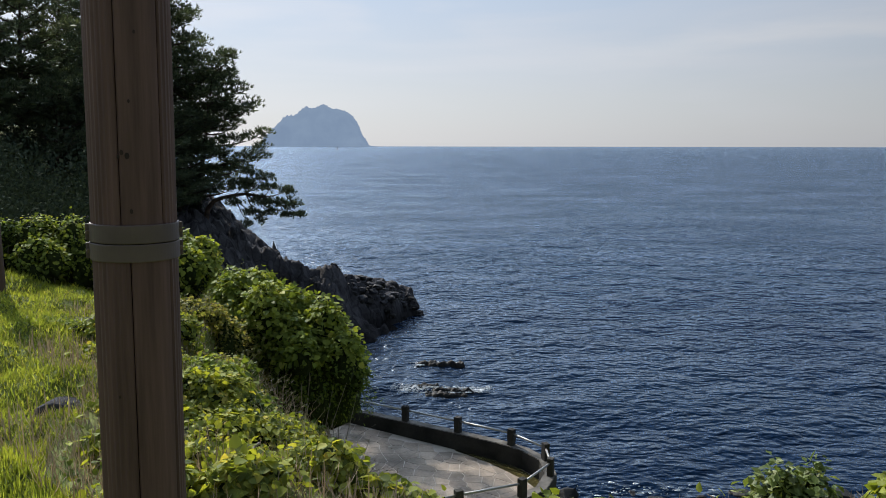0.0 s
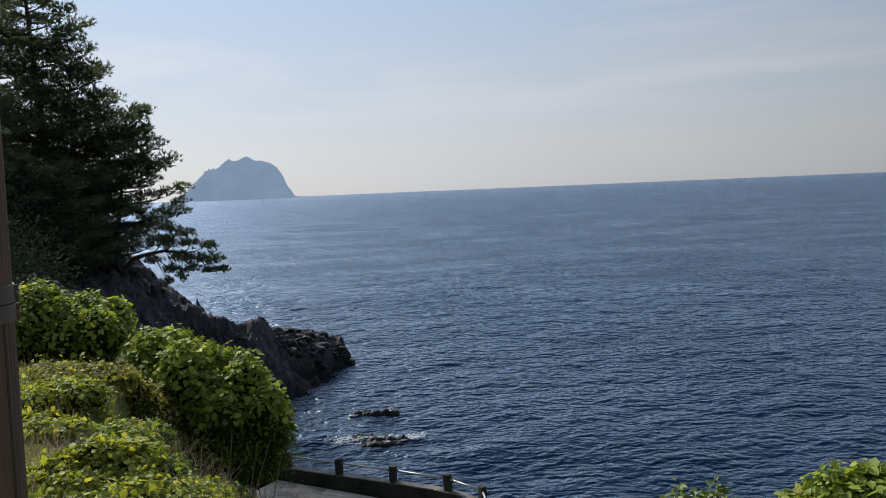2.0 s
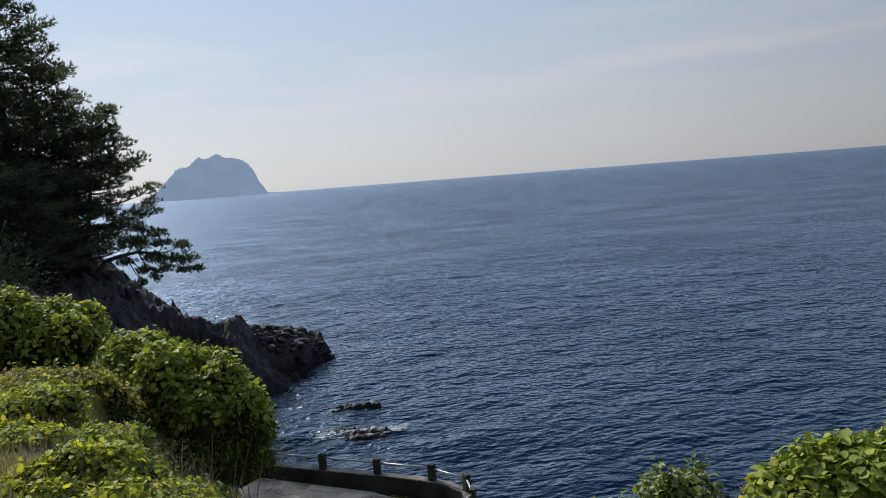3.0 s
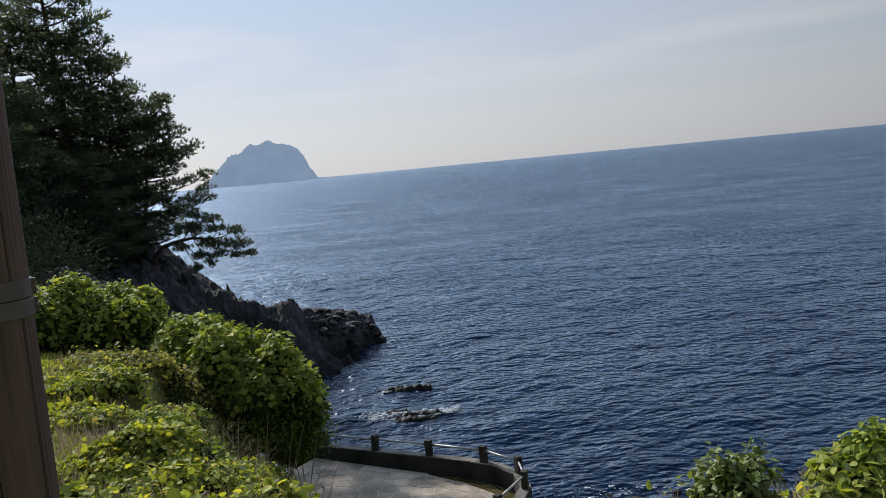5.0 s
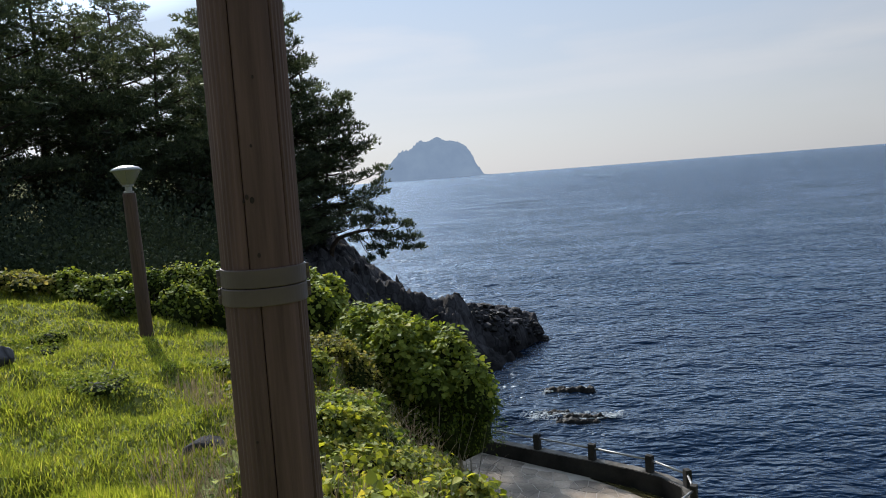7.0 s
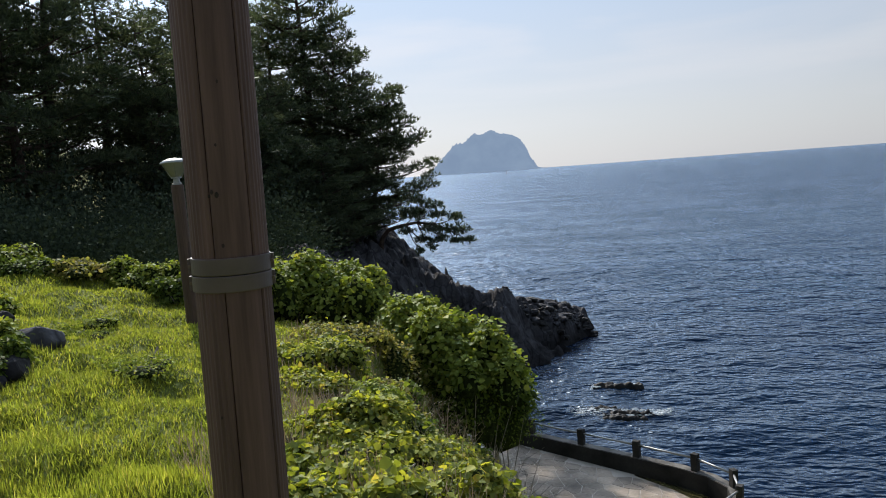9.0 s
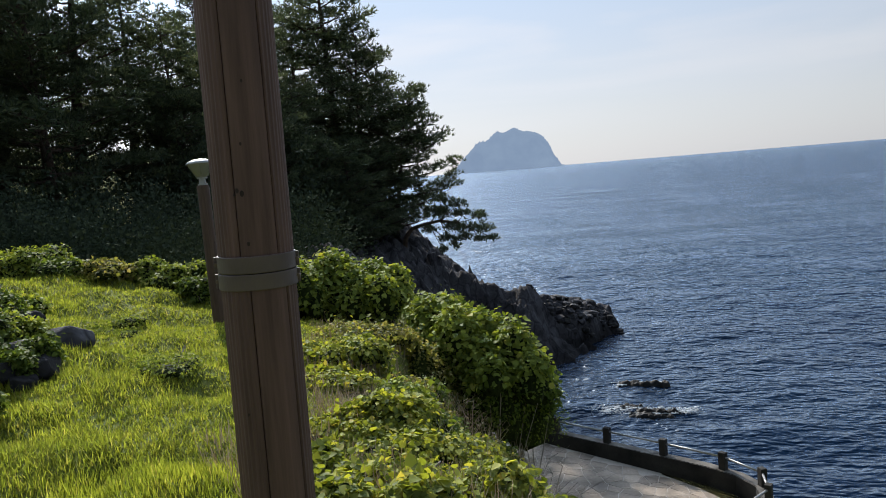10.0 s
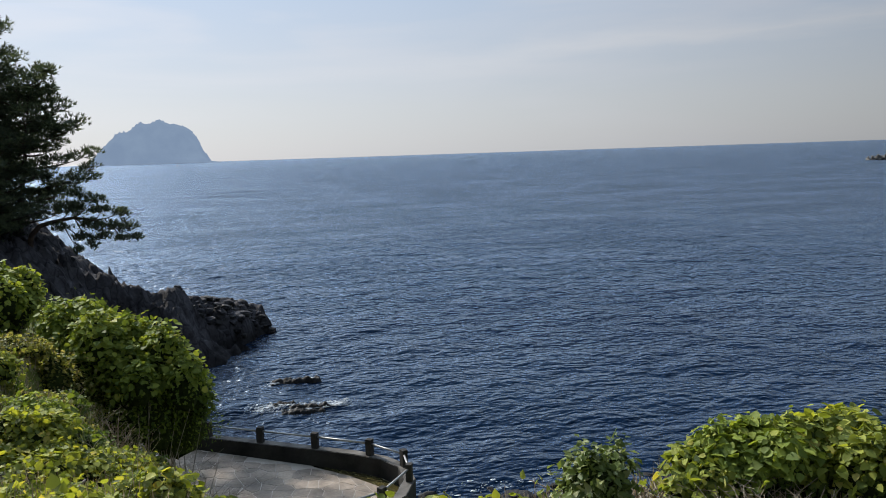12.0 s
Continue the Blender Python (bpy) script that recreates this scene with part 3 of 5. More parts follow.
def foam(x, y, rx, ry, count, seed):
    """Streaks of broken water, drawn out along the wave."""
    r = np.random.RandomState(seed)
    heap = Heap()
    for _ in range(count):
        cx, cy = x + rx * r.normal(0, 0.5), y + ry * r.normal(0, 0.5)
        w = 0.018 + 0.075 * r.rand() ** 2.5
        ring = [(cx + w * 2.2 * r.uniform(0.4, 1.1) * math.cos(k * 1.047), cy + w * 0.7 * r.uniform(0.4, 1.1) * math.sin(k * 1.047), 0.1 + 0.03 * r.rand()) for k in range(6)]
        heap.add(ring + [(cx, cy, 0.15)], [(k, (k + 1) % 6, 6) for k in range(6)])
    return tagged(part("foam", heap.mesh("foam"), M_FOAM), "white foam washing round the low rocks", "foam", kind="stuff")


foam(-0.6, 46.35, 1.1, 0.16, 120, 31)
foam(-1.45, 45.9, 0.35, 0.3, 50, 35)
foam(-1.9, 41.3, 1.0, 0.8, 210, 34)
foam(2.1, 41.1, 0.7, 0.55, 150, 32)
foam(0.3, 40.6, 1.6, 0.1, 110, 36)
foam(0.2, 41.5, 1.5, 0.25, 120, 37)
foam(7.5, 28.7, 3.6, 0.6, 70, 33)

rr = random.Random(40)
for i in range(26):
    bx = 4.2 + 11.5 * (i / 25) + rr.uniform(-0.4, 0.4)
    by = 28.6 - 0.05 * (bx - 4) + rr.uniform(-1.6, 0.5)
    s = rr.uniform(0.5, 1.3)
    block("shore_rock", (bx, by, max(land_at(bx, by), -0.15)), (s, s * rr.uniform(0.7, 1.0), s * rr.uniform(0.5, 0.8)), 50 + i, M_SEAROCK, "dark wet basalt boulder at the foot of the slope", group="shore boulders", turn=rr.uniform(0, 180), up=0.15)


hr = random.Random(60)
for i in range(230):
    k = hr.random()
    bx, by = -7.6 + 4.2 * k + hr.uniform(-0.6, 2.4), 56.6 + 5.6 * k + hr.uniform(-2.6, 0.4)
    top = float(cliff_height(np.array([bx]), np.array([by]))[0])
    if top < -0.2:
        continue
    s = 0.28 + 0.55 * hr.random() ** 1.6
    block("headland_rock", (bx, by, top), (s * 1.35, s, s * 0.7), 800 + i, M_BASALT if hr.random() < 0.7 else M_SEAROCK, "broken black basalt block on the low headland point", group="headland blocks", turn=hr.uniform(0, 180), up=0.08, tilt=hr.uniform(-20, 20))

# ---- the round terrace above the water ----
def floor_z(x):
    return 2.3 - 0.05 * (x - 0.5)


def prism(ring_top, ring_bottom):
    n = len(ring_top)
    return list(ring_top) + list(ring_bottom), [tuple(range(n))] + [(i, i + n, (i + 1) % n + n, (i + 1) % n) for i in range(n)] + [tuple(range(2 * n - 1, n - 1, -1))]


def outward(poly, d):
    """A ring moved out by d metres (the ring runs clockwise)."""
    res = []
    n = len(poly)
    for i in range(n):
        a, b, c = poly[i - 1], poly[i], poly[(i + 1) % n]
        n1 = np.array([-(b - a)[1], (b - a)[0]]) / np.linalg.norm(b - a)
        n2 = np.array([-(c - b)[1], (c - b)[0]]) / np.linalg.norm(c - b)
        m = (n1 + n2) / np.linalg.norm(n1 + n2)
        res.append(b + m * d / max(0.4, m @ n1))
    return np.array(res)


INNER, OUTER = outward(TERRACE, -0.16), outward(TERRACE, 0.22)
terrace = thing("terrace", (0, 25, floor_z(0)), "round concrete lookout terrace paved with irregular grey flagstones", "terrace", kind="structure")
slab = part("slab", mesh_of("slab", *prism([(x, y - 25, floor_z(x) - floor_z(0)) for x, y in INNER], [(x, y - 25, -4.5) for x, y in OUTER])), M_MORTAR, terrace)


def parapet():
    bot = -1.2
    h = Heap()
    n = len(TERRACE) - 2
    for i in range(n):
        (ax, ay), (bx, by) = INNER[i], INNER[i + 1]
        (cx, cy), (dx, dy) = OUTER[i + 1], OUTER[i]
        zc = [2.93 + 0.12 * (floor_z(x) - 2.3) / 0.25 for x in (ax, bx, cx, dx)]
        t = [(ax, ay, zc[0]), (bx, by, zc[1]), (cx, cy, zc[2]), (dx, dy, zc[3])]
        h.add(*prism(t, [(x, y, bot) for x, y, _ in t]))
    me = h.mesh("parapet")
    bm = bmesh.new()
    bm.from_mesh(me)
    bmesh.ops.remove_doubles(bm, verts=bm.verts, dist=0.002)
    edges = [e for e in bm.edges if e.calc_face_angle(0) > 0.8 and min(v.co.z for v in e.verts) > 2]
    bmesh.ops.bevel(bm, geom=edges, offset=0.02, segments=2, affect="EDGES")
    wall = part("parapet", bm, M_SHADED_CONCRETE)
    # upward faces get a lighter concrete, painted as sunlit against the shade-dark sides
    wall.data.materials.append(M_LIT_TOP)
    for p in wall.data.polygons:
        if p.center.z > 2.7 and abs(p.normal.z) > 0.5:
            p.material_index = 1
    return wall


tagged(parapet(), "low curved stained concrete parapet round the terrace, its shade painted dark", "parapet", kind="structure")

RAILPOSTS = [(-7.2, 31.55), (-5.35, 30.6), (-3.41, 29.53), (-1.43, 28.49), (0.56, 27.44), (2.45, 26.35), (3.5, 25.1), (3.5, 23.85), (2.42, 22.25), (0.47, 21.35), (-1.5, 20.35)]


def rail_z(x):
    return 2.93 + 0.024 * (0.5 - x)


def railing():
    root = thing("railing", (0, 25, 2.93), "galvanised pipe railing on square concrete posts round the terrace", "railing")
    bm = bmesh.new()
    box(bm, (0.24, 0.2, 0.6), (0, 0, 0.29), bevel=0.015)
    post_mesh = bpy.data.meshes.new("post")
    bm.to_mesh(post_mesh)
    bm.free()
    # posts share the darkened concrete, which paints in their backlit shade
    post_mesh.materials.append(M_SHADED_CONCRETE)
    for i, (x, y) in enumerate(RAILPOSTS):
        a, b = RAILPOSTS[max(i - 1, 0)], RAILPOSTS[min(i + 1, len(RAILPOSTS) - 1)]
        p = part("post", post_mesh, None, root)
        p.matrix_local = pose(x, y - 25, rail_z(x) - 2.93, 0, 0, math.degrees(math.atan2(b[1] - a[1], b[0] - a[0])))
    for (ax, ay), (bx, by) in zip(RAILPOSTS[:-1], RAILPOSTS[1:]):
        d = Vector((bx - ax, by - ay, 0)).normalized() * 0.09
        z0, z1 = rail_z(ax) - 2.93 + 0.43, rail_z(bx) - 2.93 + 0.43
        part("rail", mesh_of("rail", *tube([(ax + d.x, ay - 25 + d.y, z0), (bx - d.x, by - 25 - d.y, z1)], [0.038, 0.038], 10), smooth=True), M_PIPE, root)


railing()
wet_out, wet_in = outward(TERRACE, -0.2)[4:9], []
for k, (x, y) in enumerate(outward(TERRACE, -0.24)[4:9]):
    w = (0.02, 0.3, 0.5, 0.42, 0.03)[k]
    away = np.array([0.0, 24.2]) - (x, y)
    wet_in.append(np.array([x, y]) + away / np.linalg.norm(away) * w)
puddle_ring = [tuple(p) for p in wet_out] + [tuple(p) for p in wet_in[::-1]]
puddle = part("puddle", mesh_of("puddle", *prism([(x, y, floor_z(x) + 0.02) for x, y in puddle_ring], [(x, y, floor_z(x) + 0.01) for x, y in puddle_ring])), M_PUDDLE)
tagged(puddle, "shallow mossy brown puddle against the parapet", "puddle", kind="structure")


# ---- trees ----
def unit(v):
    return v / (np.linalg.norm(v, axis=-1, keepdims=True) + 1e-9)


def needle_pad(r, tip, wide, head, density=1.0):
    """A flat pad of needles at a twig's end: upright brushes over it, and a close mat beneath."""
    n = max(5, int(26 * wide * density))
    a, d = r.uniform(0, 6.28, n), np.sqrt(r.rand(n))
    flat = np.stack([np.cos(a) * d, np.sin(a) * d, np.zeros(n)], -1)
    base = tip + flat * wide + np.stack([np.zeros(n), np.zeros(n), 0.34 * wide * (1 - d * d) + r.normal(0, 0.09, n)], -1)
    out = flat * 0.75 + head * 0.3 + np.array([0, 0, 0.9])
    needles = 8
    k = n * needles
    along = unit(np.repeat(unit(out), needles, axis=0) + r.normal(0, 0.42, (k, 3)))
    brush = (np.repeat(base, needles, axis=0), along, unit(r.normal(0, 1, (k, 3))), r.uniform(0.6, 1.15, k) * 0.27, np.full(k, 0.05))
    m = max(3, int(10 * wide * density))
    a = r.uniform(0, 6.28, m)
    ray = np.stack([np.cos(a), np.sin(a), r.normal(0, 0.15, m)], -1)
    mat = (tip + ray * wide * r.uniform(0, 0.5, (m, 1)) - [0, 0, 0.03], unit(ray), unit(r.normal(0, 0.3, (m, 3)) + [0, 0, 1]), wide * r.uniform(0.5, 0.8, m), wide * r.uniform(0.35, 0.6, m))
    return [np.concatenate(v) for v in zip(brush, mat)]


def crown_mesh(pads):
    return scatter("crown", NEEDLE, *[np.concatenate(v) for v in zip(*pads)])


def pine(height, spread, seed, bare=0.25, lean=(0.0, 0.0), density=1.0, taper=0.85):
    """A black pine, standing at its base: a thing with trunk, limbs and crown."""
    r = np.random.RandomState(seed)
    root = thing("pine_tree", (0, 0, 0), "tall dark pine with layered needle pads on the headland", "tree", "pines on the headland")
    steps = 9
    path = []
    for i in range(steps + 1):
        k = i / steps
        path.append((lean[0] * k * k * height + 0.25 * math.sin(3 * k + seed), lean[1] * k * k * height + 0.25 * math.sin(4 * k + 2 * seed), k * height))
    part("trunk", mesh_of("trunk", *tube(path, [0.028 * height * (1 - 0.93 * i / steps) * (1.25 if i == 0 else 1) * 0.8 for i in range(steps + 1)], 9), smooth=True), M_BARK, root)
    limbs, pads = Heap(), []
    p = np.array(path)
    z = bare
    turn = r.uniform(0, 6.28)
    while z < 0.985:
        base = np.array([np.interp(z * height, p[:, 2], p[:, c]) for c in range(3)])
        q = (z - bare) / (1 - bare)
        long = spread * (min(1, 0.55 + q * 2.2) * (1 - taper * q**1.25)) * r.uniform(0.62, 1.12) + 0.35
        turn += 2.399 + r.uniform(-0.4, 0.4)
        rise = r.uniform(-0.08, 0.22) + 0.35 * q
        head = np.array([math.cos(turn), math.sin(turn), rise])
        sag = r.uniform(0.02, 0.09)
        line = [base + head * long * k + np.array([0, 0, -sag * long * math.sin(math.pi * k) + 0.05 * long * k * k]) for k in (0, 0.25, 0.5, 0.75, 1.0)]
        limbs.add(*tube(line, [0.02 * long + 0.02, 0.015 * long + 0.018, 0.012 * long + 0.012, 0.014, 0.008], 4))
        side = np.array([-head[1], head[0], 0.0])
        for k in np.arange(0.3, 1.03, 0.6 / max(1.6, long)):
            at = base + head * long * k + np.array([0, 0, -sag * long * math.sin(math.pi * min(k, 1)) + 0.05 * long * k * k])
            for sgn in (-1, 1):
                reach = long * r.uniform(0.08, 0.3) * (1.2 - 0.55 * k)
                tip = at + side * sgn * reach + head * reach * 0.5 + np.array([0, 0, 0.15 + r.uniform(0, 0.2)])
                limbs.add(*tube([at, (at + tip) / 2, tip], [0.022, 0.015, 0.007], 3))
                pads.append(needle_pad(r, tip, r.uniform(0.4, 0.8), head, density))
        z += r.uniform(0.014, 0.031) * (12 / height) ** 0.6
    part("branch_work", limbs.mesh("branch_work"), M_BARK, root)
    part("crown", crown_mesh(pads), M_NEEDLE, root)
    return root


tall_a, tall_b, tall_c, low_d = pine(18.0, 5.5, 5, 0.1, (0.01, 0), density=1.3, taper=0.7), pine(17.0, 4.4, 6, 0.34, (-0.02, 0.01), density=0.85), pine(14.0, 5.0, 9, 0.1, (0.03, 0.02), 1.3, 0.72), pine(9.0, 4.2, 12, 0.1, (0.1, 0.0), 1.3, 0.7)


def stand(tree, az, dist, turn, size=1.0, sink=0.3):
    x, y = -dist * math.sin(radians(az)), dist * math.cos(radians(az))
    return pose(x, y, land_at(x, y) - sink, 0, 0, turn) @ Matrix.Scale(size, 4)


def place_copy(tree, m):
    """A copy at a pose that also carries a size."""
    ob = copy_thing(tree, m)
    ob.matrix_basis = m
    return ob


STAND = [(tall_a, 21.4, 58.5, 200, 1.12), (tall_c, 19.4, 57, 60, 1.03), (tall_c, 24.6, 50, 300, 0.68), (low_d, 19.0, 52, 120, 0.75), (low_d, 17.5, 55, 10, 1.1), (tall_b, 25.6, 54, 130, 0.75), (tall_c, 28.2, 47, 10, 0.85), (tall_a, 30.6, 53, 80, 0.72), (low_d, 23.6, 46, 150, 0.8), (low_d, 20.6, 47.5, 255, 0.7),
         (tall_c, 32.6, 44, 220, 0.8), (tall_b, 35.4, 49, 300, 0.8), (tall_a, 38.4, 43, 20, 0.92), (tall_c, 40.6, 38, 160, 0.98), (tall_b, 43.5, 42, 70, 1.0), (tall_a, 46.6, 40, 250, 0.95),
         (tall_c, 49.5, 36, 330, 1.0), (low_d, 26.5, 44, 80, 0.8), (low_d, 31.5, 42, 190, 0.9), (tall_a, 24.3, 61, 20, 0.82)]
used = set()
for tree, az, dist, turn, size in STAND:
    m = stand(tree, az, dist, turn, size)
    if tree.name in used:
        place_copy(tree, m)
    else:
        used.add(tree.name)
        tree.matrix_basis = m


def leaning_pine():
    r = np.random.RandomState(77)
    base = Vector((-15.3, 49.2, land_at(-15.3, 49.2) - 0.2))
    root = thing("leaning_pine", base, "small windswept pine leaning out over the sea cliff", "tree")
    path = [(0, 0, 0), (0.28, 0, 1.35), (0.74, 0, 1.88), (1.3, 0, 2.05), (1.96, 0, 2.19), (2.7, 0.1, 2.3), (3.8, 0.1, 2.1), (4.85, 0.1, 1.65), (5.7, 0.1, 1.2)]
    part("trunk", mesh_of("trunk", *tube(path, [0.2, 0.16, 0.14, 0.125, 0.11, 0.09, 0.07, 0.045, 0.02], 8), smooth=True), M_BARK, root)
    limbs, tips = Heap(), []
    pads = [(3.0, 0.3, 3.6, 0.8), (4.0, -0.3, 3.3, 0.85), (2.55, 0.2, 2.85, 0.9), (3.4, -0.4, 2.8, 0.8), (4.2, 0.4, 2.6, 0.9), (5.3, -0.2, 2.45, 0.8), (2.1, -0.3, 1.75, 0.6), (3.35, 0.3, 1.85, 0.9), (4.55, -0.4, 1.75, 1.0), (5.5, 0.3, 1.5, 0.8), (2.95, 0.1, 1.1, 0.7), (4.1, 0.2, 1.1, 0.8), (5.35, -0.1, 0.95, 0.7), (6.1, 0.1, 0.95, 0.55), (2.85, -0.2, 0.35, 0.4), (3.5, 0.2, 0.6, 0.4)]
    for x, y, z, w in pads:
        near = min(path, key=lambda p: (p[0] - x + 0.8) ** 2 + (p[2] - z) ** 2)
        limbs.add(*tube([near, ((near[0] + x) / 2, y / 2, (near[2] + z) / 2 - 0.08), (x, y, z)], [0.045, 0.03, 0.012], 5))
        for _ in range(7):
            tip = np.array([x, y, z]) + r.normal(0, 1, 3) * [0.34 * w, 0.3 * w, 0.1]
            limbs.add(*tube([(x, y, z), tip], [0.014, 0.006], 4))
            tips.append(needle_pad(r, tip, 0.5 * w * r.uniform(0.7, 1.2), np.array([0.7, 0, 0.1]), 1.3))
    part("branch_work", limbs.mesh("branch_work"), M_BARK, root)
    part("crown", crown_mesh(tips), M_NEEDLE, root)


leaning_pine()


def undergrowth():
    """The thicket under the pines, its shade put into a dark leaf colour."""
    r = np.random.RandomState(90)
    at, al, no, le = [], [], [], []
    for _ in range(330):
        az, d = (radians(r.uniform(14, 62)), r.uniform(20, 53)) if _ > 40 else (radians(r.uniform(16.5, 24)), r.uniform(46, 55))
        x, y = -d * math.sin(az), d * math.cos(az)
        if past_edge(np.array([x]), np.array([y]))[0] > (-0.6 if d > 26 else -3.0):
            continue
        rad, high = r.uniform(1.2, 2.4), r.uniform(3.0, 7.5) if d > 36 else r.uniform(1.6, 3.6) if d > 29 else (r.uniform(1.4, 2.8) if d > 24 else r.uniform(1.0, 1.9))
        n = 380 if d > 30 else 600
        u = unit(r.normal(0, 1, (n, 3)))
        u[:, 2] = np.abs(u[:, 2])
        p = u * [rad, rad, high] * r.uniform(0.6, 1.08, (n, 1)) + [x, y, land_at(x, y)]
        at.append(p)
        al.append(unit(u + r.normal(0, 0.7, (n, 3))))
        no.append(unit(u * [1.5, 1.5, 0.5] + r.normal(0, 0.35, (n, 3))))
        le.append(r.uniform(0.12, 0.24, n) * (1.0 if d > 30 else 0.6))
    at, al, no, le = (np.concatenate(v) for v in (at, al, no, le))
    return part("undergrowth", scatter("undergrowth", LEAF_OVAL, at, al, no, le, le * 1.0), M_FOREST_SHADE)


tagged(undergrowth(), "thicket of shrubs beneath the pines, coloured dark for their shade", "undergrowth", kind="stuff")


# ---- shrubs, vines and grass ----
def bush(name, at, size, count, leaf, seed, material, label, outline=LEAF_BROAD, group="shrubs on the slope", lumps=7, droop=0.5, skirt=-9.0):
    """A leafy shrub or heap of vine: stems, and leaves over several lobes."""
    r = np.random.RandomState(seed)
    count = int(count * 1.95)
    gz = land_at(at[0], at[1])
    root = thing(name, (at[0], at[1], gz - 0.05), label, "bush", group)
    rx, ry, top = size[0], size[1], at[2] - gz
    low = max(0.0, skirt - gz)
    tall = top - low
    lobes = [(np.array([0, 0, low + 0.35 * tall]), np.array([0.74 * rx, 0.74 * ry, 0.5 * tall]))]
    for _ in range(lumps + int(5 * rx)):
        a, d = r.uniform(0, 6.28), r.uniform(0.2, 0.88)
        s = r.uniform(0.2, 0.42)
        z = low + tall * (1.02 - 0.6 * d * d) * r.uniform(0.62, 0.92)
        high = max(0.08, min(tall * s, top * 1.04 - z))
        lx, ly = rx * d * math.cos(a), ry * d * math.sin(a)
        z += 0.55 * min(0.0, land_at(at[0] + lx, at[1] + ly) - gz) * (skirt < 0)
        lobes.append((np.array([lx, ly, z]), np.array([rx * s, ry * s, high])))
    share = np.array([l[1][0] * l[1][1] for l in lobes])
    pick = r.choice(len(lobes), count, p=share / share.sum())
    c, rad = np.array([l[0] for l in lobes])[pick], np.array([l[1] for l in lobes])[pick]
    u = unit(r.normal(0, 1, (count, 3)))
    u[:, 2] = np.where(u[:, 2] < -0.35, -u[:, 2], u[:, 2])
    depth = np.where(r.rand(count) < 0.8, r.uniform(0.9, 1.1, count), r.uniform(0.72, 0.92, count))
    depth = np.where(r.rand(count) < 0.1, r.uniform(1.08, 1.35, count), depth)
    p = c + u * rad * depth[:, None] + r.normal(0, 0.03, (count, 3))
    p[:, 2] = np.maximum(p[:, 2], land(p[:, 0] + at[0], p[:, 1] + at[1]) - gz + 0.08 + 0.1 * r.rand(count))
    normal = unit(u * 0.9 + np.array([0, 0, 0.6]) + r.normal(0, 0.62, (count, 3)))
    al = unit(r.normal(0, 0.6, (count, 3)) + u * 0.6 - np.array([0, 0, droop]))
    al = unit(al - normal * (al * normal).sum(1, keepdims=True))
    size_l = leaf * 0.8 * np.exp(np.clip(r.normal(0, 0.34, count), -0.8, 0.5))
    # low leaves of skirted shrubs take the darker colour, painting the shade underneath
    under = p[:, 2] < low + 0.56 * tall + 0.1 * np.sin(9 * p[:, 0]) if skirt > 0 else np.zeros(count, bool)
    part("foliage", scatter("foliage", outline, p[~under], al[~under], normal[~under], size_l[~under], size_l[~under]), material, root)
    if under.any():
        part("lower_foliage", scatter("lower_foliage", LEAF_OVAL, p[under], al[under], normal[under], size_l[under] * 0.8, size_l[under] * 0.7), M_SHRUB, root, "small leaves beneath the vine, darker to paint its underside's shade")
    # solid lobes added inside: painted dark as inner shade, they block sun through leaves
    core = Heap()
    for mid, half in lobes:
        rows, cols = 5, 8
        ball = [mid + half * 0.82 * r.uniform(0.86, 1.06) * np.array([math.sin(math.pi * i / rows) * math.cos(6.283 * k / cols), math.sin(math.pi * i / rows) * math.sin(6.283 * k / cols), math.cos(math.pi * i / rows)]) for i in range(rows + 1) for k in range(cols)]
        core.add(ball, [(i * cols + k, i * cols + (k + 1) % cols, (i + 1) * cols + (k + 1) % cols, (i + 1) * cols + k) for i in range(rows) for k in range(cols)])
    part("inner_foliage", core.mesh("inner_foliage"), M_INNER_SHADE, root, "solid lobes within the foliage, painted dark as inner shade and blocking light")
    stems = Heap()
    for _ in range(14):
        lob = lobes[r.randint(len(lobes))]
        tip = lob[0] + unit(r.normal(0, 1, 3)) * lob[1] * 0.85
        tip[2] = max(tip[2], 0.15)
        foot = np.array([r.normal(0, 0.15 * rx), r.normal(0, 0.15 * ry), 0.0])
        stems.add(*tube([foot, (foot + tip) / 2 + r.normal(0, 0.06, 3), tip], [0.016, 0.011, 0.004], 5))
    part("branch_work", stems.mesh("branch_work"), M_TWIG, root)
    return root


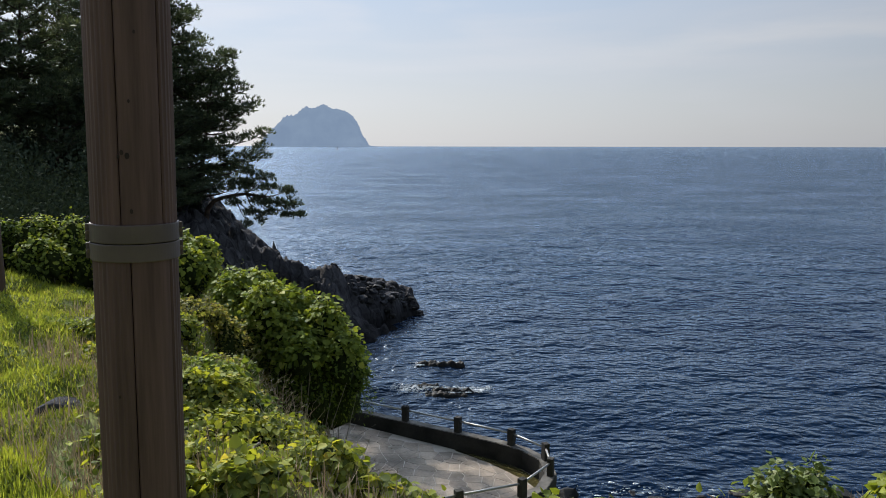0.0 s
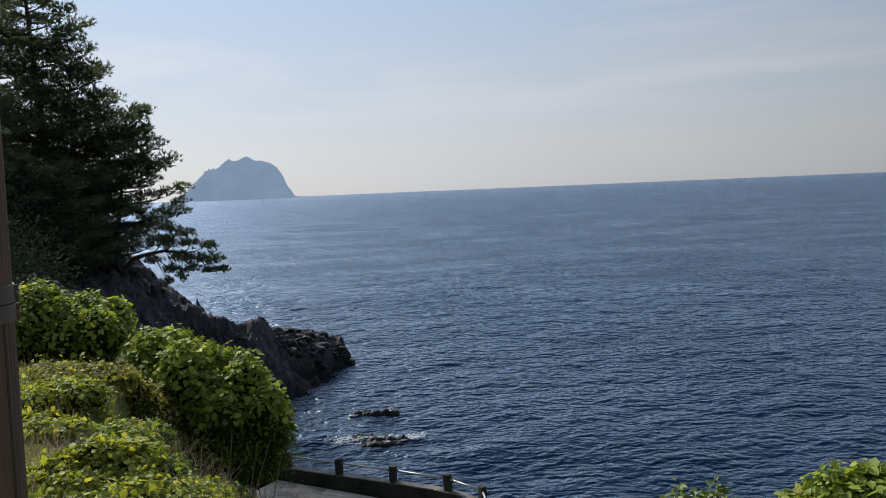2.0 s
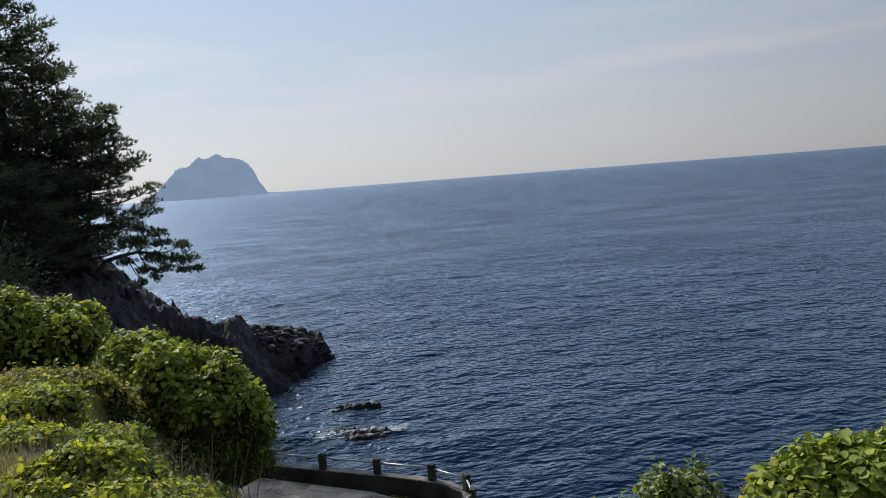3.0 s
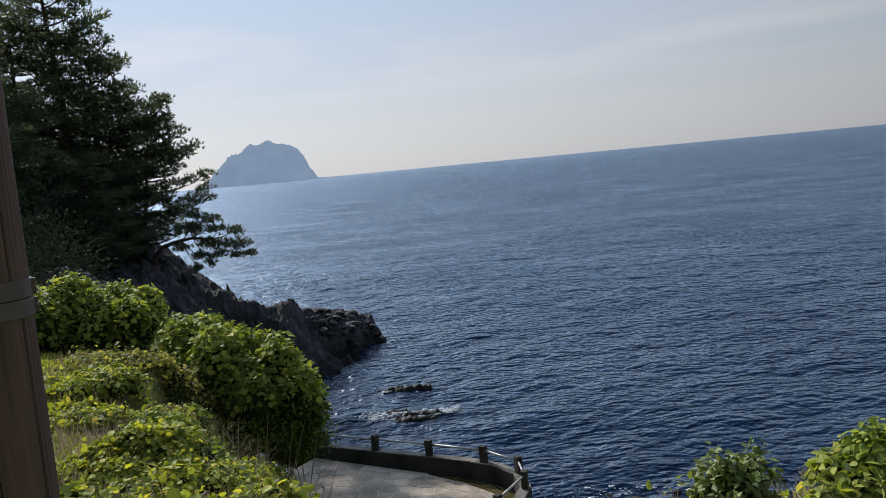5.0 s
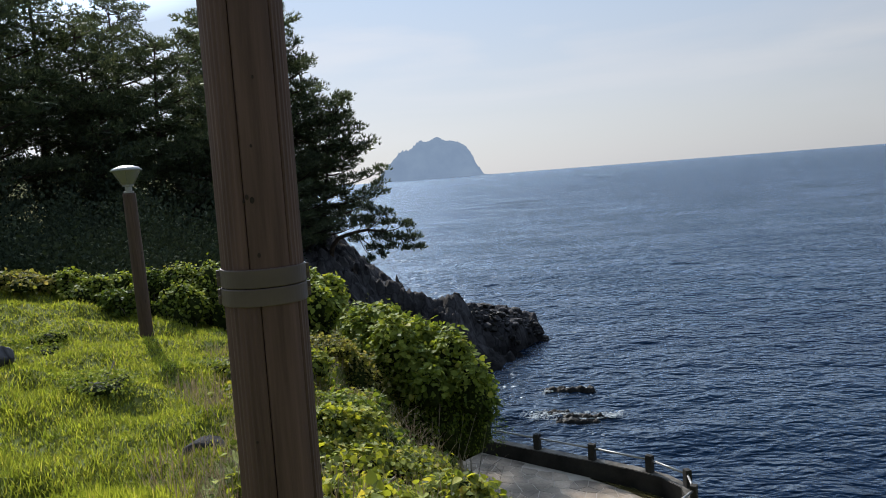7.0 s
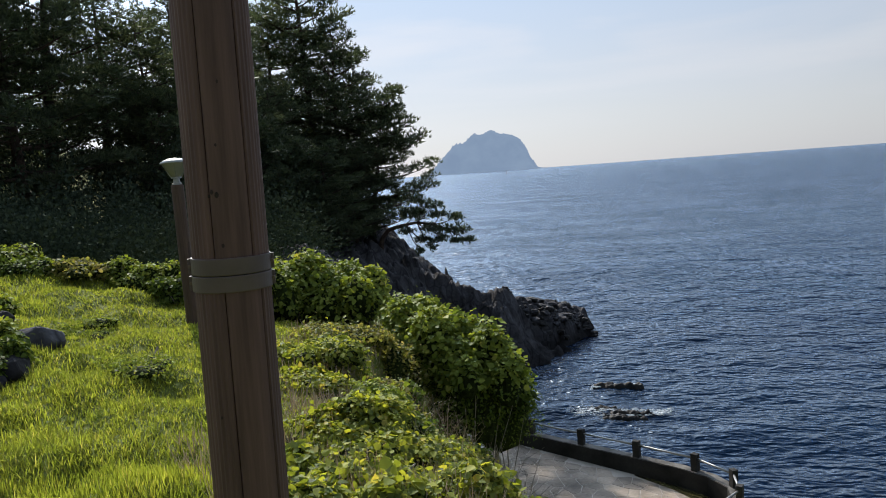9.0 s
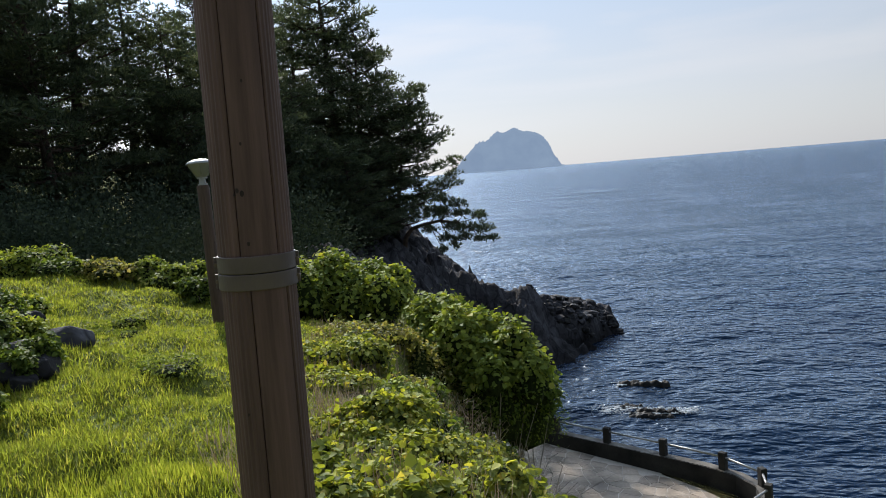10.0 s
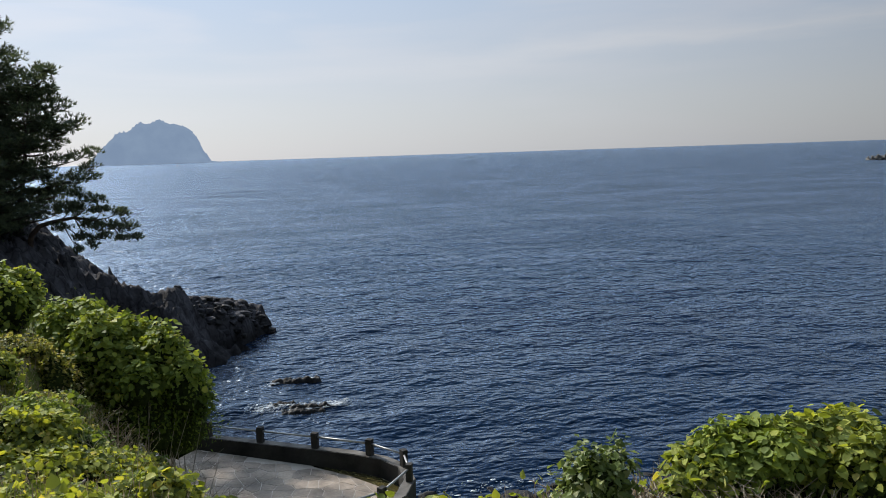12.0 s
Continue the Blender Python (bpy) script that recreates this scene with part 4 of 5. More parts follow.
KUDZU = "heap of bright green broad-leaved vine over the slope"
SHRUB = "dense dark green rounded shrub on the slope"
for args in [
    # name, place and top, half widths, leaves, leaf, seed, material, label
    ("shrub", (-6.7, 15.7, 11.93), (0.95, 0.85), 2600, 0.105, 104, M_LEAF, SHRUB),
    ("shrub", (-5.45, 15.95, 11.66), (0.95, 0.9), 2600, 0.105, 105, M_LEAF, SHRUB),
    ("shrub", (-3.7, 14.7, 10.9), (1.0, 1.05), 4400, 0.11, 106, M_LEAF, SHRUB),
    ("shrub", (-2.75, 14.3, 10.45), (1.15, 1.1), 5600, 0.11, 107, M_LEAF, "large rounded green shrub hanging over the terrace"),
    # darker leaf colour on these two paints the big shrub's shaded underside
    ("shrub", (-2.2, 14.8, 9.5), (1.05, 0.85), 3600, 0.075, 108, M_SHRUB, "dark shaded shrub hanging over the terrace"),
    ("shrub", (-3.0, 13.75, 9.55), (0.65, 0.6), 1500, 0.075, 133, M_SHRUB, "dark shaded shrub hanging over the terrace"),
    ("vine_heap", (-4.15, 10.35, 11.25), (0.75, 0.7), 2125, 0.07, 109, M_VINE, KUDZU),
    ("vine_heap", (-3.75, 9.2, 11.0), (0.6, 0.55), 1500, 0.07, 135, M_VINE, KUDZU),
    ("weeds", (-4.65, 12.9, 10.88), (1.1, 0.75), 2400, 0.06, 110, M_WEED, "tangle of pale yellowing weeds on the slope"),
    ("weeds", (-3.6, 13.4, 10.5), (0.7, 0.6), 1400, 0.06, 136, M_WEED, "tangle of pale yellowing weeds on the slope"),
    ("vine_heap", (-2.4, 7.1, 11.05), (0.8, 0.65), 2125, 0.07, 111, M_VINE, KUDZU),
    ("vine_heap", (-2.0, 8.2, 10.55), (0.7, 0.6), 1875, 0.07, 137, M_VINE, KUDZU),
    ("vine_heap", (-1.3, 7.4, 10.4), (0.7, 0.5), 1875, 0.07, 112, M_VINE, KUDZU),
    ("weeds", (-2.9, 9.7, 10.35), (0.7, 0.6), 1400, 0.05, 113, M_WEED, "tangle of pale yellowing weeds on the slope"),
    ("weeds", (-2.1, 10.2, 9.75), (0.6, 0.55), 1100, 0.05, 138, M_WEED, "tangle of pale yellowing weeds on the slope"),
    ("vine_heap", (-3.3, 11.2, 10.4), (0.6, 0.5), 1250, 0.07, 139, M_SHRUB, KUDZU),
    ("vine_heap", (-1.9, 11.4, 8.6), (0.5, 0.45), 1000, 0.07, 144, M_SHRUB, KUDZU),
    ("vine_heap", (-0.75, 8.6, 9.6), (0.6, 0.5), 1250, 0.07, 145, M_VINE, KUDZU),
    ("vine_heap", (-1.7, 6.0, 11.0), (0.5, 0.4), 1000, 0.07, 146, M_VINE, KUDZU),
    ("small_bush", (2.1, 4.42, 11.6), (0.24, 0.24), 900, 0.075, 114, M_SILVER, "small narrow-leaved silvery bush standing alone on the slope", LEAF_OVAL),
    ("vine_heap", (2.88, 4.4, 11.44), (0.3, 0.3), 900, 0.068, 115, M_VINE, KUDZU),
    ("vine_heap", (3.2, 4.38, 11.64), (0.4, 0.38), 2000, 0.068, 116, M_LEAF, KUDZU),
    ("vine_heap", (3.72, 4.3, 11.66), (0.45, 0.4), 2400, 0.068, 117, M_VINE, KUDZU),
    ("vine_heap", (4.25, 4.2, 11.55), (0.45, 0.4), 2300, 0.068, 119, M_LEAF, KUDZU),
    ("vine_heap", (4.8, 4.05, 11.5), (0.5, 0.4), 2300, 0.068, 121, M_VINE, KUDZU),
]:
    bush(*args, skirt={106: 9.3, 107: 8.6, 108: 8.0, 133: 8.0, 115: 11.08, 116: 11.1, 117: 11.1, 119: 11.05, 121: 11.0}.get(args[5], -9.0))

hg = random.Random(470)
for k in range(22):
    x = -13.4 + 0.3 * k + hg.uniform(-0.15, 0.15)
    y = 13.5 + 0.035 * k * (k > 8) * 3 + hg.uniform(-0.25, 0.35)
    low = 0.62 if k in (7, 8, 9, 10) else 1.0
    w = hg.uniform(0.5, 0.75)
    bush("vine_heap", (x, y, land_at(x, y) + hg.uniform(0.42, 0.66) * low), (w, w * 0.8), 620, 0.075, 560 + k, M_WEED if k in (8, 9, 15) else M_SHRUB if k % 4 == 2 else M_LEAF, "low mound of green vine at the meadow's far edge", lumps=6)
for k, (x, y, top) in enumerate([(-9.3, 14.4, 12.02), (-8.75, 14.6, 12.05), (-8.2, 14.7, 12.06), (-7.65, 14.8, 12.1), (-7.1, 14.9, 12.1), (-8.5, 13.9, 11.8), (-7.5, 14.2, 11.8)]):
    bush("vine_heap", (x, y, top), (0.6, 0.5), 700, 0.075, 590 + k, M_SHRUB if k in (2, 5) else M_LEAF, "low mound of green vine at the meadow's far edge", lumps=6)
hv = random.Random(480)
for k in range(7):
    x, y = -0.6 + 0.36 * k + hv.uniform(-0.1, 0.1), 5.35 - 0.03 * k + hv.uniform(-0.25, 0.25)
    bush("vine_heap", (x, y, land_at(x, y) + hv.uniform(0.24, 0.36)), (0.34, 0.3), 340, 0.09, 580 + k, M_VINE, "low sprawl of bright green vine at the slope's brink", lumps=4)
for k, (x, y) in enumerate([(-1.9, 4.75), (-1.35, 4.9), (-1.9, 5.3), (-2.6, 6.0)]):
    bush("vine_heap", (x, y, land_at(x, y) + 0.3), (0.3, 0.28), 420, 0.08, 600 + k, M_VINE, "low sprawl of bright green vine at the slope's brink", lumps=4)
hb = random.Random(500)
for k in range(34):
    y = hb.uniform(5.6, 12.5)
    x = -0.3 - 0.36 * (y - 5.5) + hb.uniform(-1.3, 0.9)
    w = hb.uniform(0.3, 0.55)
    bush("vine_heap", (x, y, land_at(x, y) + w * hb.uniform(0.75, 1.15)), (w, w * 0.85), int(1700 * w), 0.066, 520 + k, hb.choice((M_VINE, M_VINE, M_LEAF, M_SHRUB, M_WEED)), KUDZU, lumps=4)


def ground_cover():
    """Vine leaves that carpet the slope between the shrubs."""
    r = np.random.RandomState(120)
    n = 46000
    x, y = r.uniform(-8, 9, n), r.uniform(3.5, 22, n)
    s = past_edge(x, y)
    keep = (bump_a(x * 2.2, y * 2.2) > -0.12) & (s > -0.9 + 0.5 * np.sin(x * 3 + y)) & (s < 11) & ~in_terrace(x, y, 0.3) & (r.rand(n) < np.clip(9 / np.hypot(x, y), 0.15, 1))
    x, y = x[keep], y[keep]
    n = len(x)
    p = np.stack([x, y, land(x, y) + np.abs(r.normal(0.08, 0.1, n)) + 0.03 + 0.09 * np.clip(bump_b(x * 0.9, y * 0.9), 0, 1)], -1)
    normal = unit(np.array([0.15, 0.1, 0.9]) + r.normal(0, 0.7, (n, 3)))
    al = unit(np.cross(normal, r.normal(0, 1, (n, 3))))
    size = 0.06 * r.uniform(0.5, 1.3, n)
    return part("ground_cover", scatter("ground_cover", LEAF_HEART, p, al, normal, size, size), M_VINE)


tagged(ground_cover(), "carpet of bright green vine leaves over the slope", "vines", kind="stuff")


def dry_cover():
    """Short withered grass between the vines."""
    r = np.random.RandomState(125)
    n = 60000
    x, y = r.uniform(-6, 7, n), r.uniform(3.5, 17, n)
    s = past_edge(x, y)
    keep = (s > -1.2 + 0.4 * np.sin(x * 2 + y * 3)) & (s < 6) & ~in_terrace(x, y, 0.3) & (r.rand(n) < np.clip(7 / np.hypot(x, y), 0.2, 1))
    x, y = x[keep], y[keep]
    n = len(x)
    a = r.uniform(0, 6.28, n)
    lean = np.stack([np.cos(a), np.sin(a), np.zeros(n)], -1) * r.uniform(0.3, 2.0, (n, 1)) + [0, 0, 1]
    nrm = np.stack([-np.cos(a), -np.sin(a), np.full(n, 0.3)], -1)
    return part("dry_grass_cover", scatter("dry_grass_cover", BLADE, np.stack([x, y, land(x, y) - 0.01], -1), unit(lean), nrm, r.uniform(0.1, 0.34, n), np.full(n, 0.01)), M_DRY)


tagged(dry_cover(), "short withered brown grass between the vines", "dry grass", kind="stuff")


def meadow():
    """Short dense grass: bent blades close by, plain ones farther off."""
    r = np.random.RandomState(130)
    n = 420000
    d, az = 3.0 + 17 * r.rand(n) ** 1.2, np.where(r.rand(n) < 0.93, r.uniform(-5, 62, n), r.uniform(60, 290, n))
    x, y = -d * np.sin(np.radians(az)), d * np.cos(np.radians(az))
    s = past_edge(x, y)
    keep = s < np.where((x > -3.2) & (y > 0), -1.1, -0.25)
    x, y, d = x[keep], y[keep], d[keep]
    n = len(x)
    tall = 0.075 + 0.01 * bump_b(x * 1.7, y * 1.7) + 0.012 * bump_a(x * 2.5, y * 2.5) + 0.06 * (r.rand(n) < 0.05)
    p = np.stack([x, y, land(x, y)], -1)
    a = r.uniform(0, 6.28, n)
    lean = unit(np.stack([np.cos(a), np.sin(a), np.zeros(n)], -1) * r.uniform(0.2, 1.7, (n, 1)) + [0, 0, 1])
    nrm = np.stack([-np.cos(a), -np.sin(a), np.full(n, 0.3)], -1)
    long, wide = np.clip(tall, 0.05, 0.3) * r.uniform(0.7, 1.35, n), 0.0045 + 0.00075 * d
    near = d < 7
    for pick, blade, thick in ((near, BLADE, 1.0), (~near, NEEDLE, 1.35)):
        turf = part("grass", scatter("grass", blade, p[pick], lean[pick], nrm[pick], long[pick], wide[pick] * thick), M_GRASS)
        tagged(turf, "thick sunlit green meadow grass", "grass", kind="stuff")


meadow()


def stalks(name, at, count, high, wide, seed, material, label, category, bend=0.5, thick=0.006, branch=0):
    r = np.random.RandomState(seed)
    gz = land_at(at[0], at[1])
    h = Heap()
    for _ in range(count):
        a, k = r.uniform(0, 6.28), r.uniform(0.5, 1.0)
        foot = np.array([r.normal(0, wide * 0.35), r.normal(0, wide * 0.35), 0])
        tip = foot + np.array([math.cos(a) * bend * high * r.rand(), math.sin(a) * bend * high * r.rand(), high * k])
        mid = (foot + tip) / 2 + np.array([0, 0, 0.08 * high])
        h.add(*tube([foot, mid, tip], [thick, thick * 0.75, thick * 0.35], 4))
        for _ in range(branch):
            q = r.uniform(0.35, 0.95)
            b0 = mid + (tip - mid) * q if q > 0.5 else foot + (mid - foot) * (q + 0.4)
            b1 = b0 + np.array([r.normal(0, 0.22), r.normal(0, 0.22), r.uniform(0.05, 0.25)]) * high
            h.add(*tube([b0, b1], [thick * 0.55, thick * 0.2], 4))
    ob = part(name, h.mesh(name), material)
    ob.location = (at[0], at[1], gz - 0.02)
    return tagged(ob, label, category, "dry stalks")


stalks("dry_bush", (-3.1, 12.4), 420, 0.5, 1.1, 140, M_DRY, "withered brown tangle of dry stems on the slope", "dry plant", 1.5, 0.005, 2)
stalks("dry_bush", (3.5, 3.95), 260, 0.26, 0.8, 149, M_DRY, "low brown mat of dead vine stems on the slope", "dry plant", 1.6, 0.005, 1)
stalks("dry_bush", (2.55, 4.3), 240, 0.3, 0.6, 147, M_DRY, "low brown mat of dead vine stems on the slope", "dry plant", 1.6, 0.006, 1)
stalks("dry_bush", (3.0, 3.95), 200, 0.3, 0.6, 148, M_DRY, "low brown mat of dead vine stems on the slope", "dry plant", 1.6, 0.006, 1)
for k, (x, y, high) in enumerate([(-1.95, 12.6, 1.0), (-1.55, 12.9, 1.15), (-2.25, 13.1, 1.1), (-1.75, 13.6, 1.2)]):
    stalks("dead_shrub", (x, y), 5, high * 0.8, 0.5, 141 + k, M_TWIG, "bare grey branching twigs beside the terrace", "dead shrub", 0.65, 0.009, 6)
for k, (x, y, hh) in enumerate([(-2.3, 9.6, 0.65), (-1.7, 9.3, 0.7), (-2.6, 11.0, 0.75), (-1.5, 8.9, 0.6), (-2.1, 11.4, 0.8), (-2.9, 8.6, 0.5), (-1.2, 9.9, 0.8), (-2.4, 12.4, 0.8), (-3.2, 10.3, 0.5), (2.9, 5.2, 0.55), (4.9, 4.6, 0.6), (1.2, 5.4, 0.5), (3.9, 4.9, 0.7), (0.6, 5.6, 0.4)]):
    stalks("dry_grass", (x, y), 45 if k < 9 else 7, hh * 0.7, 0.7 if k < 9 else 0.4, 150 + k, M_DRY, "wispy dry grass stalks standing in the vines", "dry grass", 0.7, 0.0032, 1)


hs = random.Random(700)
for k in range(22):
    y = hs.uniform(6.5, 13.2)
    x = -0.75 - 0.33 * (y - 5.5) + hs.uniform(-0.9, 0.8)
    stalks("dry_grass", (x, y), 46, hs.uniform(0.26, 0.46), 0.75, 710 + k, M_DRY if k % 3 else M_STRAW, "wispy pale dry grass standing among the vines", "dry grass", 0.9, 0.0032, 1)


# ---- stones and fence at the meadow's edge ----
for k, (x, y, s, turn) in enumerate([(-7.4, 8.75, 0.62, 10), (-8.3, 9.05, 0.45, 40), (-9.1, 9.8, 0.4, 80), (-6.85, 7.65, 0.5, 120), (-7.25, 7.75, 0.55, 20), (-7.5, 7.3, 0.6, 60), (-7.05, 7.2, 0.42, 15), (-3.45, 6.75, 0.4, 10), (-6.75, 7.25, 0.32, 70)]):
    block("field_stone", (x, y, land_at(x, y)), (s * 1.3, s, s * 0.8), 200 + k, M_BASALT, "dark basalt boulder half hidden in grass and vine", group="stones by the meadow", turn=turn, up=0.2 if k != 7 else -0.2, tilt=8 * (k % 3 - 1))
for k, (x, y, up, wide) in enumerate([(-8.05, 8.2, 0.6, 0.6), (-8.6, 8.9, 0.5, 0.5), (-7.75, 7.8, 0.55, 0.45), (-7.3, 6.75, 0.5, 0.5), (-6.2, 5.9, 0.4, 0.4), (-6.85, 6.35, 0.45, 0.45), (-8.95, 9.6, 0.4, 0.45), (-7.9, 7.2, 0.7, 0.6), (-7.3, 7.45, 0.42, 0.22), (-7.65, 8.5, 0.45, 0.25), (-7.0, 7.8, 0.4, 0.3), (-6.95, 7.4, 0.34, 0.26)]):
    bush("vine_heap", (x, y, land_at(x, y) + up), (wide, wide * 0.9), 700, 0.065, 118 + k, M_SHRUB if k % 3 else M_LEAF, "dark leafy vine spilling over the stones", group="vines on the stones")
for k, (x, y, up, wide) in enumerate([(-6.0, 9.0, 0.13, 0.6), (-5.55, 8.3, 0.11, 0.55), (-5.1, 10.3, 0.14, 0.5), (-8.0, 10.4, 0.16, 0.5), (-5.75, 8.65, 0.15, 0.4), (-8.3, 11.2, 0.15, 0.4)]):
    bush("meadow_weed", (x, y, land_at(x, y) + up), (wide, wide * 0.9), 520, 0.036, 310 + k, M_LEAF, "low patch of darker broad-leaved weeds in the grass", group="weeds in the meadow")


def fence():
    root = thing("fence", (-11.03, 11.35, land_at(-11.1, 11.35)), "weathered grey timber rail fence at the meadow's edge", "fence")
    ux, uy = -0.9, -0.43
    for i in range(3):
        x, y = i * 1.6 * ux, i * 1.6 * uy
        bm = bmesh.new()
        box(bm, (0.12, 0.12, 1.35), (x, y, 0.55), turn=25, bevel=0.012)
        part("post", bm, M_FENCE, root)
    for z in (0.35, 0.72, 1.08):
        bm = bmesh.new()
        box(bm, (3.4, 0.05, 0.13), (1.6 * ux, 1.6 * uy - 0.085, z), turn=25.5, bevel=0.008)
        part("rail", bm, M_FENCE, root)


fence()


# ---- garden lamp ----
def garden_lamp():
    gz = 10.98
    root = thing("garden_lamp", (-7.2, 12.3, gz), "garden lamp with a dark wooden pole and conical glass lantern", "street lamp")
    root.matrix_basis = pose(-7.2, 12.3, gz, 0, -0.75, 0)
    bm = bmesh.new()
    box(bm, (0.3, 0.3, 0.3), (0, 0, -0.06), bevel=0.02)
    part("foot", bm, M_CONCRETE, root, "small concrete footing")
    part("pole", mesh_of("pole", *lathe([(0.112, -0.1), (0.112, 1.3), (0.108, 2.6), (0.1, 2.63)], 20), smooth=False), M_LAMPWOOD, root)
    part("collar", mesh_of("collar", *lathe([(0.085, 2.62), (0.085, 2.66), (0.06, 2.665), (0.055, 2.74), (0.09, 2.745), (0.09, 2.77)], 20)), M_LAMPCAP, root)
    glass = part("lantern", mesh_of("lantern", *lathe([(0.085, 2.77), (0.21, 3.0), (0.212, 3.005)], 20), smooth=True), M_GLASS, root, "frosted conical glass")
    for k in range(4):
        a = k * math.pi / 2 + 0.5
        part("rib", mesh_of("rib", *tube([(0.09 * math.cos(a), 0.09 * math.sin(a), 2.765), (0.222 * math.cos(a), 0.222 * math.sin(a), 3.01)], [0.009, 0.009], 6)), M_LAMPCAP, root)
    part("cap", mesh_of("cap", *lathe([(0.2, 3.0), (0.255, 3.002), (0.258, 3.018), (0.2, 3.06), (0.11, 3.088), (0.02, 3.098)], 28), smooth=True), M_LAMPCAP, root, "shallow domed grey metal cap")


garden_lamp()


# ---- timber post beside the camera ----
POST_AT, POST_R = Vector((-0.785, 1.94, 0)), 0.101


def stave(r0, a0, a1, z0, z1, flutes):
    """One curved plank of the round post, fluted or plain, with a little gap at its sides."""
    n = 30
    verts = []
    for z in (z0, z0 + 0.004, z1 - 0.004, z1):
        inset = 0.003 if z in (z0, z1) else 0.0
        for i in range(n + 1):
            k = i / n
            a = a0 + (a1 - a0) * k
            rim = 0.0035 * (max(0, 1 - k * 24) ** 2 + max(0, 1 - (1 - k) * 24) ** 2)
            r = r0 - inset - rim + (0.0011 * math.sin(flutes * 2 * math.pi * k) if flutes else 0)
            verts.append((r * math.cos(a), r * math.sin(a), z))
        for i in range(n, -1, -1):
            a = a0 + (a1 - a0) * i / n
            verts.append(((r0 - 0.035) * math.cos(a), (r0 - 0.035) * math.sin(a), z))
    m = 2 * (n + 1)
    faces = [(l * m + i, l * m + (i + 1) % m, (l + 1) * m + (i + 1) % m, (l + 1) * m + i) for l in range(3) for i in range(m)]
    for l in (0, 3):
        for i in range(n):
            q = (l * m + i, l * m + i + 1, l * m + m - 2 - i, l * m + m - 1 - i)
            faces.append(q if l == 3 else q[::-1])
    return verts, faces


def timber_post():
    foot = land_at(POST_AT.x, POST_AT.y)
    root = thing("timber_post", (POST_AT.x, POST_AT.y, foot), "round brown timber post of fluted staves with a steel band", "post")
    root.matrix_basis = pose(POST_AT.x - 0.017, POST_AT.y, foot - 0.02, 0, 0.7, 0)
    split = 13.28 - foot
    face = math.atan2(-0.879, 0.477)
    for z0, z1, seam in ((0.0, split - 0.012, radians(-14)), (split + 0.012, 16.2 - foot, radians(-25))):
        for k in range(6):
            a0 = face + seam + k * math.pi / 3
            part("stave", mesh_of("stave", *stave(POST_R, a0 + 0.012, a0 + math.pi / 3 - 0.012, z0, z1, 0 if k == 0 else 7)), M_POST, root)
    part("core", mesh_of("core", *lathe([(POST_R - 0.03, 0.02), (POST_R - 0.03, 16.15 - foot)], 24)), M_POST, root)
    for z, a, w in ((13.5, -1.42, 0.0045), (13.492, -1.3, 0.0055), (13.49, -1.5, 0.003), (13.62, -1.22, 0.003), (13.78, -1.05, 0.003), (13.36, -1.25, 0.004), (12.9, -1.7, 0.003)):
        rad = POST_R + 0.0012
        ring = [(rad * math.cos(a + w / rad * math.cos(q)), rad * math.sin(a + w / rad * math.cos(q)), z - foot + 1.5 * w * math.sin(q)) for q in [t * 0.5236 for t in range(12)]]
        low = [(x * 0.96, y * 0.96, h) for x, y, h in ring]
        part("knot", mesh_of("knot", *prism(ring, low)), M_KNOT, root, "dark knot")
    for z0, z1, r in ((split - 0.044, split - 0.0012, 0.1068), (split + 0.0012, split + 0.046, 0.1062)):
        ring = part("band", mesh_of("band", *lathe([(r - 0.006, z0), (r - 0.001, z0), (r, z0 + 0.002), (r, z1 - 0.002), (r - 0.001, z1), (r - 0.006, z1)], 64), smooth=False), M_BAND, root, "brown painted sheet steel band")
        for a in (face - 1.62, face + 1.45):
            bm = bmesh.new()
            c = (0.1095 * math.cos(a), 0.1095 * math.sin(a), (z0 + z1) / 2)
            box(bm, (0.01, 0.005, z1 - z0 - 0.004), c, turn=math.degrees(a), bevel=0.0015)
            lug = part("lug", bm, M_BAND, ring)
            b = Vector((c[0], c[1], c[2]))
            t = Vector((-math.sin(a), math.cos(a), 0))
            part("bolt", mesh_of("bolt", *tube([b - t * 0.013, b + t * 0.013], [0.005, 0.005], 6)), M_BOLT, ring)


timber_post()


# ---- far marks on the water ----
def buoy(x, y):
    root = thing("buoy", (x, y, 0), "small channel marker buoy far out at sea", "buoy", "far buoys")
    part("float", mesh_of("float", *lathe([(1.0, -0.5), (1.6, 0.2), (1.6, 0.9), (0.8, 1.2)], 12)), M_BOLT, root)
    part("mast", mesh_of("mast", *lathe([(0.45, 1.0), (0.3, 5.5), (0.7, 5.6), (0.7, 7.4), (0.1, 7.6)], 8)), M_BOLT, root)


buoy(-255, 1880)
buoy(-22, 2150)


